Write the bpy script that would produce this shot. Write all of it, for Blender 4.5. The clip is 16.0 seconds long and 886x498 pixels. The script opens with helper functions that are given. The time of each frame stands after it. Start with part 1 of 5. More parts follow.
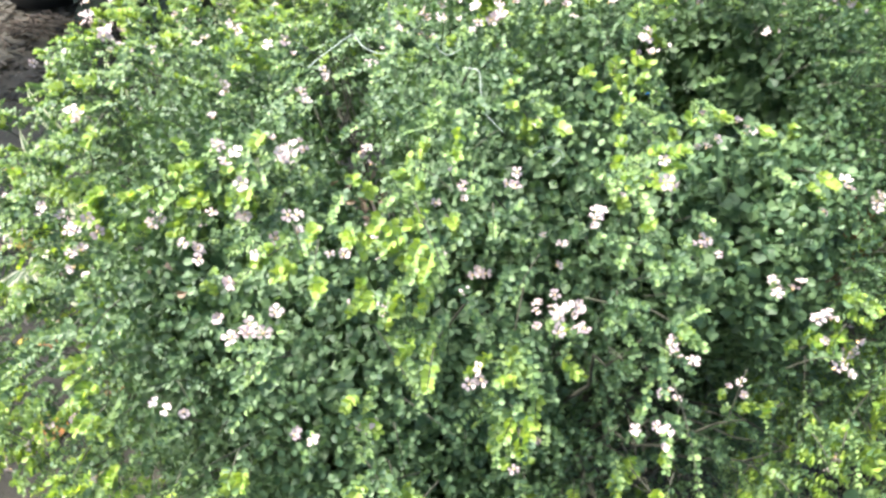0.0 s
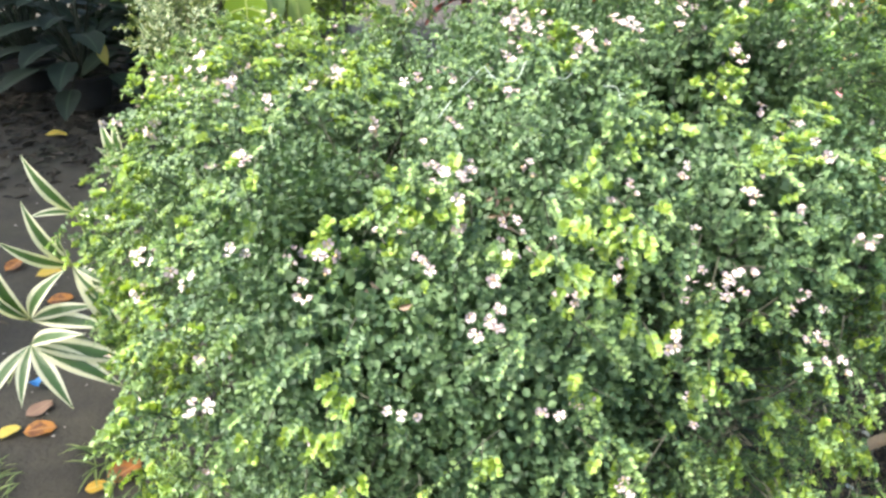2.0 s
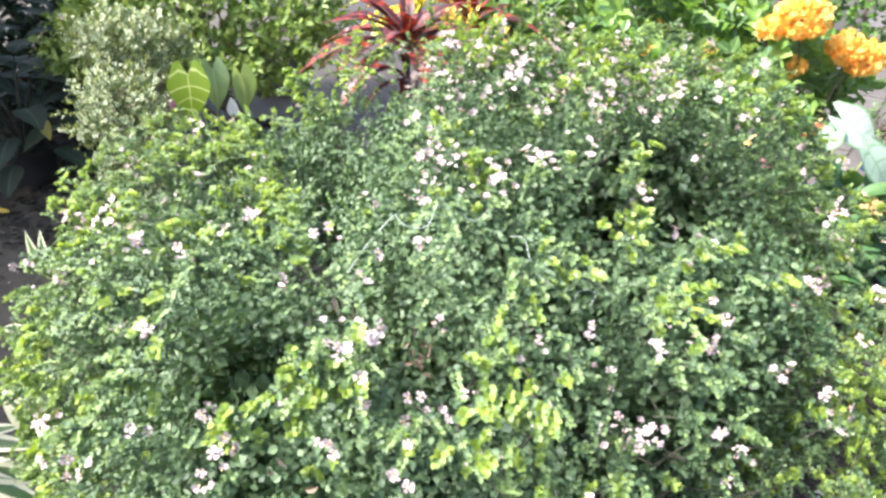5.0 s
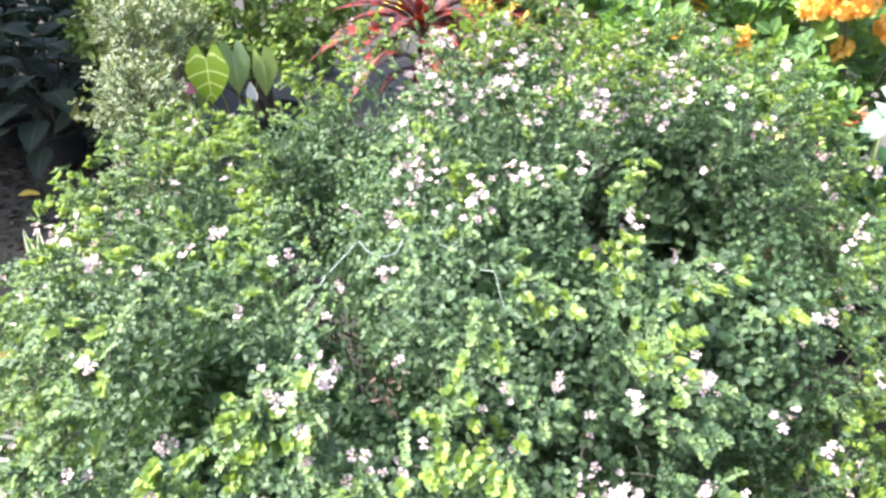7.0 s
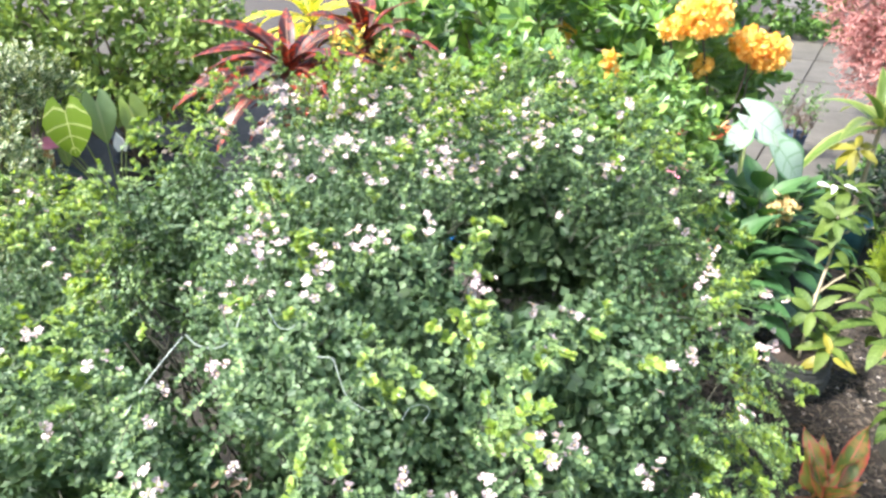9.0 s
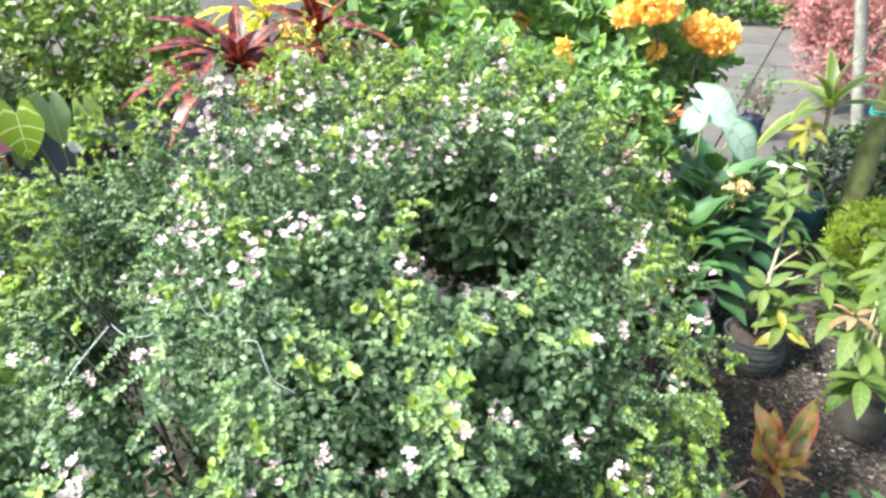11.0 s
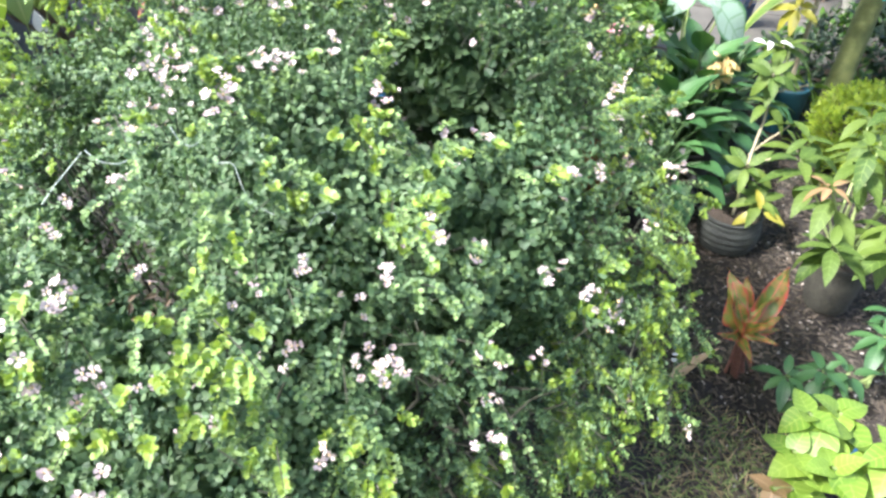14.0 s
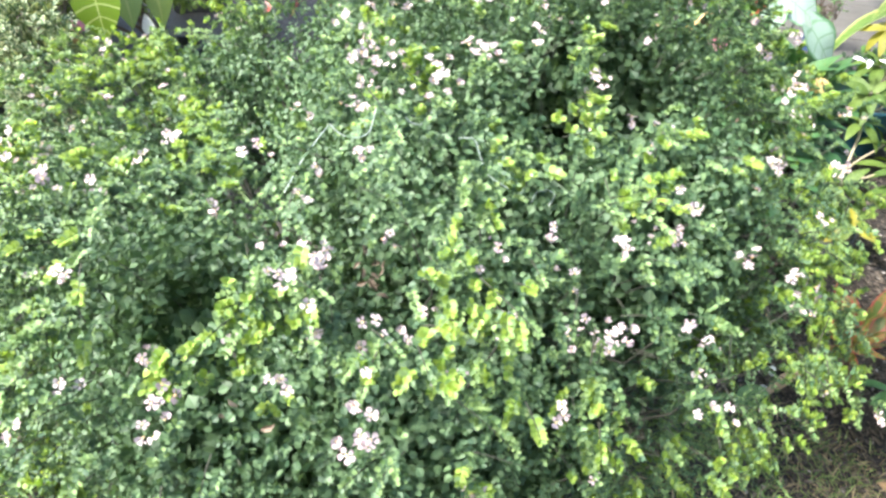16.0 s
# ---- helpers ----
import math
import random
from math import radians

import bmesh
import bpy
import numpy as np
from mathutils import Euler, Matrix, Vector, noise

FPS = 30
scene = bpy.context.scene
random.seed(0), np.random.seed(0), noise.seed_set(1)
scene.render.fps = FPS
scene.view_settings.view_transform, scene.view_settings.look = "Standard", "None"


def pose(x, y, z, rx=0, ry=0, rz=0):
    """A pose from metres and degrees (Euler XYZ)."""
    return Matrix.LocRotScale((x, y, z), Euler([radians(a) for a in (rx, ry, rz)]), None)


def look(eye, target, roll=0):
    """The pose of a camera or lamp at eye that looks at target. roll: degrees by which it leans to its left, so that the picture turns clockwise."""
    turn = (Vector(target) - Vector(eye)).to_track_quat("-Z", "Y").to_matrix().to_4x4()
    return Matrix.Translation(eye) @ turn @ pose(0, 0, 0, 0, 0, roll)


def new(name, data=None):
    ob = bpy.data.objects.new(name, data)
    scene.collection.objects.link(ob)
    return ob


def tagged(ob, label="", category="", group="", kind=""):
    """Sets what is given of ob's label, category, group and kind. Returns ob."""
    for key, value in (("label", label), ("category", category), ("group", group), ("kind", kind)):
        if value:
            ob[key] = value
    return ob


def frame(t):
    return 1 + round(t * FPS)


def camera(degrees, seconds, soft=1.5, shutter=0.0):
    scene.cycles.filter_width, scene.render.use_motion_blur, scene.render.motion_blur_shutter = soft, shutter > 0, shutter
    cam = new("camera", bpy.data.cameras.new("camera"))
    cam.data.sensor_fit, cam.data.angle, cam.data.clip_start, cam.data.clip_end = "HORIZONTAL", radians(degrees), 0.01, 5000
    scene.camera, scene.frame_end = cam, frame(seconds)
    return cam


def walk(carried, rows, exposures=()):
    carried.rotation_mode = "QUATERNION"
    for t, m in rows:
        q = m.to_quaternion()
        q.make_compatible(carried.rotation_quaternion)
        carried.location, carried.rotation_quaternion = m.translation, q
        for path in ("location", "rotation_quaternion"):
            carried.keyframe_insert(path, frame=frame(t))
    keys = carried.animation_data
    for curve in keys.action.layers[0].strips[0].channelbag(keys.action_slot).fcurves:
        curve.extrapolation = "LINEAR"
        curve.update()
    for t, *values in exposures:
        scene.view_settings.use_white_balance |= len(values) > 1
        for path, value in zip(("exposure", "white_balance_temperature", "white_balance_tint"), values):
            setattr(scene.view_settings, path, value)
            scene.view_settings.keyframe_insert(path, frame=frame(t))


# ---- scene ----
cam = camera(65.0, 16.0, soft=2.75)
PATH = [
    (0, (0.109, 0.127, 1.493), (0.009, 1.78, 0.372), 4.0),
    (0.5, (0.035, 0.105, 1.503), (0.096, 1.802, 0.448), 2.9),
    (1, (-0.054, 0.092, 1.505), (0.161, 1.793, 0.475), 3.1),
    (1.5, (-0.136, 0.062, 1.5), (0.186, 1.77, 0.511), 3.6),
    (2, (-0.223, 0.028, 1.485), (0.008, 1.746, 0.488), 3.0),
    (2.5, (-0.278, 0.01, 1.478), (-0.209, 1.733, 0.466), 2.9),
    (3, (-0.26, 0.059, 1.501), (-0.071, 1.76, 0.466), 2.7),
    (3.5, (-0.228, 0.082, 1.541), (0.002, 1.769, 0.491), 1.3),
    (4, (-0.198, 0.09, 1.57), (0.141, 1.811, 0.608), 4.4),
    (4.5, (-0.174, 0.089, 1.595), (0.169, 1.842, 0.695), 3.0),
    (4.7, (-0.165, 0.091, 1.603), (0.174, 1.844, 0.701), 2.3),
    (6.8, (-0.047, 0.169, 1.642), (0.214, 1.9, 0.675), 1.2),
    (7, (-0.047, 0.178, 1.644), (0.161, 1.912, 0.67), 0.8),
    (7.5, (-0.036, 0.194, 1.66), (0.101, 1.947, 0.705), -0.1),
    (8, (-0.006, 0.22, 1.665), (0.23, 1.955, 0.7), -0.2),
    (8.5, (0.02, 0.233, 1.676), (0.357, 1.98, 0.763), -0.7),
    (9, (0.051, 0.236, 1.674), (0.507, 1.953, 0.755), -0.4),
    (9.5, (0.088, 0.229, 1.671), (0.626, 1.907, 0.726), -1.2),
    (9.7, (0.101, 0.224, 1.668), (0.646, 1.89, 0.706), -1.7),
    (11.8, (0.107, 0.183, 1.664), (0.615, 1.888, 0.75), -1.1),
    (12, (0.114, 0.178, 1.662), (0.65, 1.875, 0.75), -0.9),
    (12.5, (0.126, 0.168, 1.652), (0.691, 1.833, 0.7), -0.8),
    (13, (0.123, 0.155, 1.633), (0.669, 1.779, 0.602), -1.6),
    (13.5, (0.112, 0.151, 1.612), (0.654, 1.73, 0.51), -1.2),
    (14, (0.096, 0.15, 1.592), (0.606, 1.693, 0.427), -0.9),
    (14.5, (0.066, 0.151, 1.578), (0.529, 1.679, 0.373), -1.5),
    (15, (-0.004, 0.145, 1.575), (0.418, 1.707, 0.399), -1.5),
    (15.5, (-0.081, 0.142, 1.578), (0.321, 1.732, 0.434), -1.6),
    (16, (-0.133, 0.153, 1.578), (0.302, 1.751, 0.456), -0.5),
]
EXPOSURES = [(0, 2.42, 6550, 11), (1.5, 2.37, 6650, 9), (2.2, 2.32, 6750, 11), (2.6, 2.34, 6820, 13), (3.2, 2.38, 6850, 15), (4.5, 2.4, 6500, 20), (7.5, 2.4, 6250, 18),
             (9.5, 2.34, 6400, 13), (12, 2.33, 6200, 12), (13, 2.33, 6200, 13), (16, 2.4, 6300, 12)]
walk(cam, [(t, look(eye, target, roll)) for t, eye, target, roll in PATH], EXPOSURES)

# ---- light ----
SUN_AZ, SUN_EL = 100.0, 48.0          # degrees from straight ahead (towards the left), and above the horizon
world = bpy.data.worlds.new("sky")
scene.world = world
world.use_nodes = True
_n = world.node_tree.nodes
_sky = _n.new("ShaderNodeTexSky")
_sky.sky_type, _sky.sun_disc = "NISHITA", False
_sky.sun_elevation, _sky.sun_rotation = radians(SUN_EL), radians(-SUN_AZ)
_sky.air_density, _sky.dust_density = 1.2, 3.0
world.node_tree.links.new(_sky.outputs[0], _n["Background"].inputs[0])
_n["Background"].inputs[1].default_value = 0.11
sun = new("sun", bpy.data.lights.new("sun", "SUN"))
sun.data.energy, sun.data.angle, sun.data.color = 3.85, radians(8), (1.0, 0.965, 0.92)
_toward = Vector((-math.sin(radians(SUN_AZ)) * math.cos(radians(SUN_EL)), math.cos(radians(SUN_AZ)) * math.cos(radians(SUN_EL)), math.sin(radians(SUN_EL))))
sun.matrix_world = _toward.to_track_quat("Z", "Y").to_matrix().to_4x4()

# ---- materials ----
RNG = np.random.default_rng(7)


class Net:
    """Short hand for a node tree."""
    def __init__(self, name):
        self.mat = bpy.data.materials.new(name)
        self.mat.use_nodes = True
        self.nt = self.mat.node_tree
        self.bsdf = self.nt.nodes["Principled BSDF"]
        self.out = self.nt.nodes["Material Output"]

    def node(self, kind, **props):
        nd = self.nt.nodes.new("ShaderNode" + kind)
        for k, v in props.items():
            if k == "operation":
                nd.operation = v
            elif k == "data_type":
                nd.data_type = v
            elif k == "blend_type":
                nd.blend_type = v
        return nd

    def put(self, socket, value):
        if isinstance(value, bpy.types.NodeSocket):
            self.nt.links.new(value, socket)
        elif isinstance(value, (tuple, list)) and len(value) == 3 and len(socket.default_value) == 4:
            socket.default_value = (*value, 1)
        else:
            socket.default_value = value

    def math(self, op, a, b=0.0, c=None):
        nd = self.node("Math", operation=op)
        self.put(nd.inputs[0], a), self.put(nd.inputs[1], b)
        if c is not None:
            self.put(nd.inputs[2], c)
        return nd.outputs[0]

    def mix(self, f, a, b, kind="MIX"):
        nd = self.node("Mix", data_type="RGBA", blend_type=kind)
        self.put(nd.inputs[0], f), self.put(nd.inputs[6], a), self.put(nd.inputs[7], b)
        return nd.outputs[2]

    def noise(self, scale, detail=3.0, rough=0.6, coord="Object"):
        tc = self.node("TexCoord")
        nd = self.node("TexNoise")
        self.nt.links.new(tc.outputs[coord], nd.inputs["Vector"])
        nd.inputs["Scale"].default_value, nd.inputs["Detail"].default_value, nd.inputs["Roughness"].default_value = scale, detail, rough
        return nd.outputs["Fac"]

    def ramp(self, f, lo, hi):
        nd = self.node("MapRange")
        self.put(nd.inputs[0], f)
        nd.inputs[1].default_value, nd.inputs[2].default_value = lo, hi
        return nd.outputs[0]

    def bump(self, h, strength=0.3, dist=0.01):
        nd = self.node("Bump")
        self.put(nd.inputs["Height"], h)
        nd.inputs["Strength"].default_value, nd.inputs["Distance"].default_value = strength, dist
        self.nt.links.new(nd.outputs[0], self.bsdf.inputs["Normal"])


def leaf_mat(name, dark, light, rough=0.45, translucent=0.3, margin=None, margin_at=0.75, vein=None, veins=0, vein_width=0.12, island=True, blotch=None, blotch_scale=30.0, glow=None, margin_soft=0.06, margin_wob=0.3):
    """A leaf: dark to light from leaf to leaf, with an optional margin, midrib, side veins and blotches."""
    n = Net(name)
    if island:
        rnd = n.node("NewGeometry").outputs["Random Per Island"]
    else:
        rnd = n.node("ObjectInfo").outputs["Random"]
    col = n.mix(rnd, dark, light)
    fine = n.noise(60.0, 2.0)
    col = n.mix(n.ramp(fine, 0.3, 0.7), n.mix(0.22, col, (0.01, 0.02, 0.005), "MIX"), col)
    uv = n.node("SeparateXYZ")
    n.nt.links.new(n.node("UVMap").outputs[0], uv.inputs[0])
    across = n.math("ABSOLUTE", n.math("MULTIPLY_ADD", uv.outputs[0], 2.0, -1.0))
    along = uv.outputs[1]
    if blotch:
        col = n.mix(n.ramp(n.noise(blotch_scale, 2.0), 0.46, 0.58), col, blotch)
    if margin:
        wob = n.math("MULTIPLY_ADD", n.noise(40.0 if margin_soft < 0.1 else 9.0, 2.0), margin_wob, -margin_wob / 2)
        col = n.mix(n.ramp(n.math("ADD", across, wob), margin_at - margin_soft, margin_at + margin_soft), col, margin)
    if vein:
        mid = n.ramp(across, vein_width, vein_width * 0.45)
        if veins:
            ph = n.math("MULTIPLY_ADD", across, -0.16, along)
            w = n.math("ABSOLUTE", n.math("SINE", n.math("MULTIPLY", ph, veins * math.pi)))
            mid = n.math("MAXIMUM", mid, n.math("MULTIPLY", n.ramp(w, 0.26, 0.12), 0.75))
        col = n.mix(mid, col, vein)
    n.put(n.bsdf.inputs["Base Color"], col)
    n.bsdf.inputs["Roughness"].default_value = rough
    n.bump(fine, 0.15, 0.002)
    if translucent:
        tr = n.node("BsdfTranslucent")
        n.put(tr.inputs[0], n.mix(1.0, col, glow or (1.5, 1.45, 0.6), "MULTIPLY"))
        mx = n.node("MixShader")
        mx.inputs[0].default_value = translucent
        n.nt.links.new(n.bsdf.outputs[0], mx.inputs[1])
        n.nt.links.new(tr.outputs[0], mx.inputs[2])
        n.nt.links.new(mx.outputs[0], n.out.inputs[0])
    return n.mat


def solid_mat(name, a, b, rough=0.7, scale=8.0, bump=0.3, metallic=0.0, fine=80.0, dist=0.01):
    """Two tones at a coarse scale, darker specks at a fine one, and relief."""
    n = Net(name)
    big, small = n.noise(scale, 5.0), n.noise(fine, 3.0)
    col = n.mix(n.ramp(big, 0.3, 0.7), a, b)
    col = n.mix(n.math("MULTIPLY", n.ramp(small, 0.45, 0.75), 0.45), col, tuple(0.45 * v for v in a))
    n.put(n.bsdf.inputs["Base Color"], col)
    n.bsdf.inputs["Roughness"].default_value, n.bsdf.inputs["Metallic"].default_value = rough, metallic
    n.bump(n.math("ADD", small, big), bump, dist)
    return n.mat


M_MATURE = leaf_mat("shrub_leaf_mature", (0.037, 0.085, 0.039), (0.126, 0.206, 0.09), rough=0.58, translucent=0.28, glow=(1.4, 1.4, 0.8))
M_MID = leaf_mat("shrub_leaf", (0.115, 0.207, 0.072), (0.258, 0.362, 0.138), rough=0.6, translucent=0.35, glow=(1.4, 1.4, 0.75))
M_YOUNG = leaf_mat("shrub_leaf_young", (0.17, 0.29, 0.047), (0.315, 0.41, 0.086), rough=0.56, translucent=0.4)
M_TWIG = solid_mat("twig_bark", (0.018, 0.02, 0.011), (0.042, 0.043, 0.026), 0.85, 30)
M_PETAL = leaf_mat("petal", (0.44, 0.34, 0.355), (0.6, 0.51, 0.505), rough=0.6, translucent=0.3, island=False, glow=(1.0, 0.97, 0.97))
M_EYE = solid_mat("flower_eye", (0.62, 0.5, 0.16), (0.7, 0.42, 0.3), 0.6, 300)
M_DRY = leaf_mat("dry_leaf", (0.022, 0.018, 0.014), (0.15, 0.12, 0.092), rough=0.75, translucent=0.12)
# darker copy of M_DRY, with the left corner's shade in its colour
M_SHADELITTER = leaf_mat("shade_leaf_litter", (0.01, 0.008, 0.006), (0.06, 0.045, 0.034), rough=0.7, translucent=0.1)
M_DEAD = leaf_mat("withered_leaf", (0.08, 0.055, 0.035), (0.22, 0.16, 0.11), rough=0.75, translucent=0.1)
M_VARIEG = leaf_mat("variegated_leaf", (0.05, 0.11, 0.03), (0.08, 0.16, 0.045), rough=0.38, translucent=0.25, margin=(0.64, 0.64, 0.46), margin_at=0.5, island=False)
M_VSHRUB = leaf_mat("variegated_small_leaf", (0.045, 0.1, 0.035), (0.13, 0.2, 0.08), rough=0.45, translucent=0.25, margin=(0.42, 0.45, 0.28), margin_at=0.5)
M_GREEN = leaf_mat("broad_leaf", (0.045, 0.115, 0.035), (0.14, 0.25, 0.08), rough=0.4, translucent=0.33, vein=(0.17, 0.27, 0.11))
M_LIMETREE = leaf_mat("light_green_leaf", (0.09, 0.175, 0.035), (0.28, 0.38, 0.095), rough=0.5, translucent=0.32, glow=(1.4, 1.35, 0.75))
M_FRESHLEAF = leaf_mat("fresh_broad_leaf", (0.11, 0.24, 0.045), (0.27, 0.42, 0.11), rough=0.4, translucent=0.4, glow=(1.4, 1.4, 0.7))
# dark foliage, pushed near black to hold the left corner's shade
M_SHADELEAF = leaf_mat("shade_dark_leaf", (0.006, 0.016, 0.009), (0.018, 0.038, 0.018), rough=0.8, translucent=0.08, vein=(0.03, 0.055, 0.03), island=False)
M_SPATH = leaf_mat("peace_lily_leaf", (0.026, 0.085, 0.026), (0.065, 0.155, 0.048), rough=0.5, translucent=0.25, vein=(0.055, 0.125, 0.045), veins=9, vein_width=0.05, island=False)
M_CALAD = leaf_mat("white_caladium_leaf", (0.3, 0.39, 0.32), (0.4, 0.48, 0.41), rough=0.5, translucent=0.2, margin=(0.1, 0.22, 0.08), margin_at=0.9, vein=(0.22, 0.36, 0.2), veins=4, vein_width=0.04, island=False, glow=(1, 1, 0.95))
# greyer copy of M_CALAD: the shade on the lesser leaves is in its colour
M_CALADSHADE = leaf_mat("shaded_caladium_leaf", (0.2, 0.3, 0.22), (0.3, 0.41, 0.31), rough=0.5, translucent=0.2, margin=(0.07, 0.17, 0.06), margin_at=0.86, vein=(0.12, 0.24, 0.11), veins=4, vein_width=0.04, island=False, glow=(1, 1, 0.95))
M_ANTH = leaf_mat("velvet_anthurium_leaf", (0.17, 0.28, 0.02), (0.21, 0.33, 0.03), rough=0.42, translucent=0.4, vein=(0.5, 0.56, 0.22), veins=4, vein_width=0.035, island=False)
M_PALELEAF = leaf_mat("pale_leaf", (0.2, 0.32, 0.12), (0.28, 0.4, 0.18), rough=0.45, translucent=0.35, vein=(0.36, 0.44, 0.24), island=False)
M_PINKSP = leaf_mat("pink_spathe", (0.6, 0.2, 0.28), (0.68, 0.28, 0.34), rough=0.3, translucent=0.2, island=False, glow=(1, 0.8, 0.8))
M_REDSP = leaf_mat("orange_red_spathe", (0.6, 0.09, 0.04), (0.7, 0.16, 0.06), rough=0.3, translucent=0.2, island=False, glow=(1, 0.6, 0.5))
M_WHITESP = leaf_mat("white_spathe", (0.78, 0.78, 0.72), (0.85, 0.85, 0.8), rough=0.5, translucent=0.2, island=False, glow=(1, 1, 0.95))
M_CROTON = leaf_mat("red_croton_leaf", (0.02, 0.009, 0.008), (0.06, 0.013, 0.012), rough=0.42, translucent=0.25, blotch=(0.24, 0.03, 0.012), blotch_scale=12.0, vein=(0.36, 0.25, 0.17), vein_width=0.05, island=False, glow=(1.1, 0.7, 0.5))
M_YCROTON = leaf_mat("yellow_croton_leaf", (0.1, 0.2, 0.03), (0.2, 0.28, 0.03), rough=0.32, translucent=0.35, blotch=(0.75, 0.58, 0.05), blotch_scale=18.0, vein=(0.7, 0.6, 0.1), island=False)
M_AGLA = leaf_mat("red_aglaonema_leaf", (0.08, 0.125, 0.016), (0.15, 0.18, 0.03), rough=0.5, translucent=0.2, margin=(0.36, 0.05, 0.045), margin_at=0.86, margin_soft=0.16, margin_wob=0.6, vein=(0.36, 0.1, 0.05), veins=0, vein_width=0.1, island=False, blotch=(0.22, 0.13, 0.03), blotch_scale=5.0, glow=(1.1, 0.95, 0.6))
M_LIME = leaf_mat("lime_leaf", (0.125, 0.23, 0.026), (0.2, 0.31, 0.045), rough=0.45, translucent=0.35, vein=(0.27, 0.36, 0.08), veins=6, vein_width=0.035, island=False)
M_BRONZE = leaf_mat("bronze_tip_leaf", (0.2, 0.14, 0.06), (0.32, 0.2, 0.1), rough=0.42, translucent=0.3, vein=(0.33, 0.22, 0.12), island=False)
M_MUSS = leaf_mat("mussaenda_leaf", (0.045, 0.095, 0.011), (0.115, 0.175, 0.025), rough=0.66, translucent=0.35, vein=(0.12, 0.19, 0.035), veins=6, vein_width=0.05, island=False)
M_STRAP = leaf_mat("strap_leaf", (0.1, 0.18, 0.035), (0.19, 0.27, 0.06), rough=0.38, translucent=0.35, margin=(0.3, 0.34, 0.11), margin_at=0.75, island=False)
M_YELLOWING = leaf_mat("yellowing_leaf", (0.25, 0.23, 0.03), (0.34, 0.32, 0.05), rough=0.45, translucent=0.35, island=False)
M_BROWNLEAF = leaf_mat("brown_bromeliad_leaf", (0.1, 0.04, 0.02), (0.18, 0.08, 0.035), rough=0.5, translucent=0.25, island=False)
M_GOLD = leaf_mat("golden_shrub_leaf", (0.15, 0.26, 0.018), (0.33, 0.41, 0.035), rough=0.45, translucent=0.4)
M_PINKSHRUB = leaf_mat("red_pink_leaf", (0.28, 0.1, 0.09), (0.55, 0.31, 0.28), rough=0.55, translucent=0.3, glow=(1.2, 0.9, 0.9))
M_BRACT = leaf_mat("orange_bract", (0.92, 0.52, 0.07), (0.98, 0.76, 0.26), rough=0.55, translucent=0.5, glow=(1.1, 1.0, 0.8))
M_HEDGE = leaf_mat("hedge_leaf", (0.03, 0.09, 0.015), (0.1, 0.2, 0.03), rough=0.46, translucent=0.3)
M_GRASS = leaf_mat("grass_blade", (0.1, 0.18, 0.05), (0.28, 0.36, 0.12), rough=0.5, translucent=0.3)
M_DRYGRASS = leaf_mat("dry_grass_blade", (0.2, 0.15, 0.08), (0.42, 0.33, 0.19), rough=0.7, translucent=0.2)
M_YFALL = leaf_mat("fallen_yellow_leaf", (0.62, 0.36, 0.03), (0.72, 0.54, 0.1), rough=0.5, translucent=0.2, island=False, vein=(0.7, 0.5, 0.15))
M_OFALL = leaf_mat("fallen_orange_leaf", (0.45, 0.16, 0.03), (0.6, 0.26, 0.05), rough=0.5, translucent=0.2, island=False, vein=(0.5, 0.25, 0.1), blotch=(0.2, 0.08, 0.03))
M_BFALL = leaf_mat("fallen_brown_leaf", (0.2, 0.11, 0.07), (0.33, 0.2, 0.13), rough=0.65, translucent=0.1, island=False, vein=(0.3, 0.2, 0.12))
M_PEACH = leaf_mat("faded_peach_petal", (0.5, 0.36, 0.14), (0.62, 0.5, 0.26), rough=0.6, translucent=0.25)
M_PINKSTALK = solid_mat("pink_stalk", (0.09, 0.045, 0.03), (0.22, 0.1, 0.08), 0.5, 40)
M_TANLEAF = leaf_mat("dry_tan_leaf", (0.48, 0.33, 0.2), (0.55, 0.4, 0.26), rough=0.65, translucent=0.1, island=False, vein=(0.42, 0.28, 0.17))
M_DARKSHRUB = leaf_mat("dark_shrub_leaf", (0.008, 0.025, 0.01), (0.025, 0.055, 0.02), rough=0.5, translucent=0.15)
M_SHADESTALK = solid_mat("shade_dark_stalk", (0.008, 0.014, 0.006), (0.02, 0.03, 0.012), 0.8, 40)
M_GSTEM = solid_mat("green_stem", (0.2, 0.28, 0.08), (0.28, 0.34, 0.14), 0.55, 30)
M_LEAFSTALK = solid_mat("dark_green_stalk", (0.03, 0.07, 0.02), (0.06, 0.11, 0.035), 0.55, 30)
M_PSTEM = solid_mat("pale_stem", (0.22, 0.19, 0.12), (0.32, 0.28, 0.19), 0.7, 40)
M_BARK = solid_mat("dark_bark", (0.07, 0.05, 0.035), (0.13, 0.1, 0.07), 0.85, 25)
M_MOSSBARK = solid_mat("mossy_bark", (0.045, 0.06, 0.01), (0.115, 0.125, 0.036), 0.85, 9, 0.6, fine=45)
M_GREYPOST = solid_mat("weathered_post", (0.16, 0.16, 0.13), (0.34, 0.34, 0.29), 0.85, 14, 0.4)
M_POT = solid_mat("dark_grey_clay", (0.016, 0.019, 0.017), (0.05, 0.055, 0.047), 0.7, 14, 0.4)
M_STONEPOT = solid_mat("mossy_concrete_pot", (0.02, 0.02, 0.015), (0.055, 0.052, 0.036), 0.9, 16, 0.7)
M_BLACKPOT = solid_mat("black_plastic", (0.008, 0.008, 0.008), (0.02, 0.02, 0.02), 0.8, 10, 0.1)
M_BLUE = solid_mat("blue_plastic", (0.02, 0.16, 0.42), (0.04, 0.22, 0.5), 0.4, 6, 0.1)
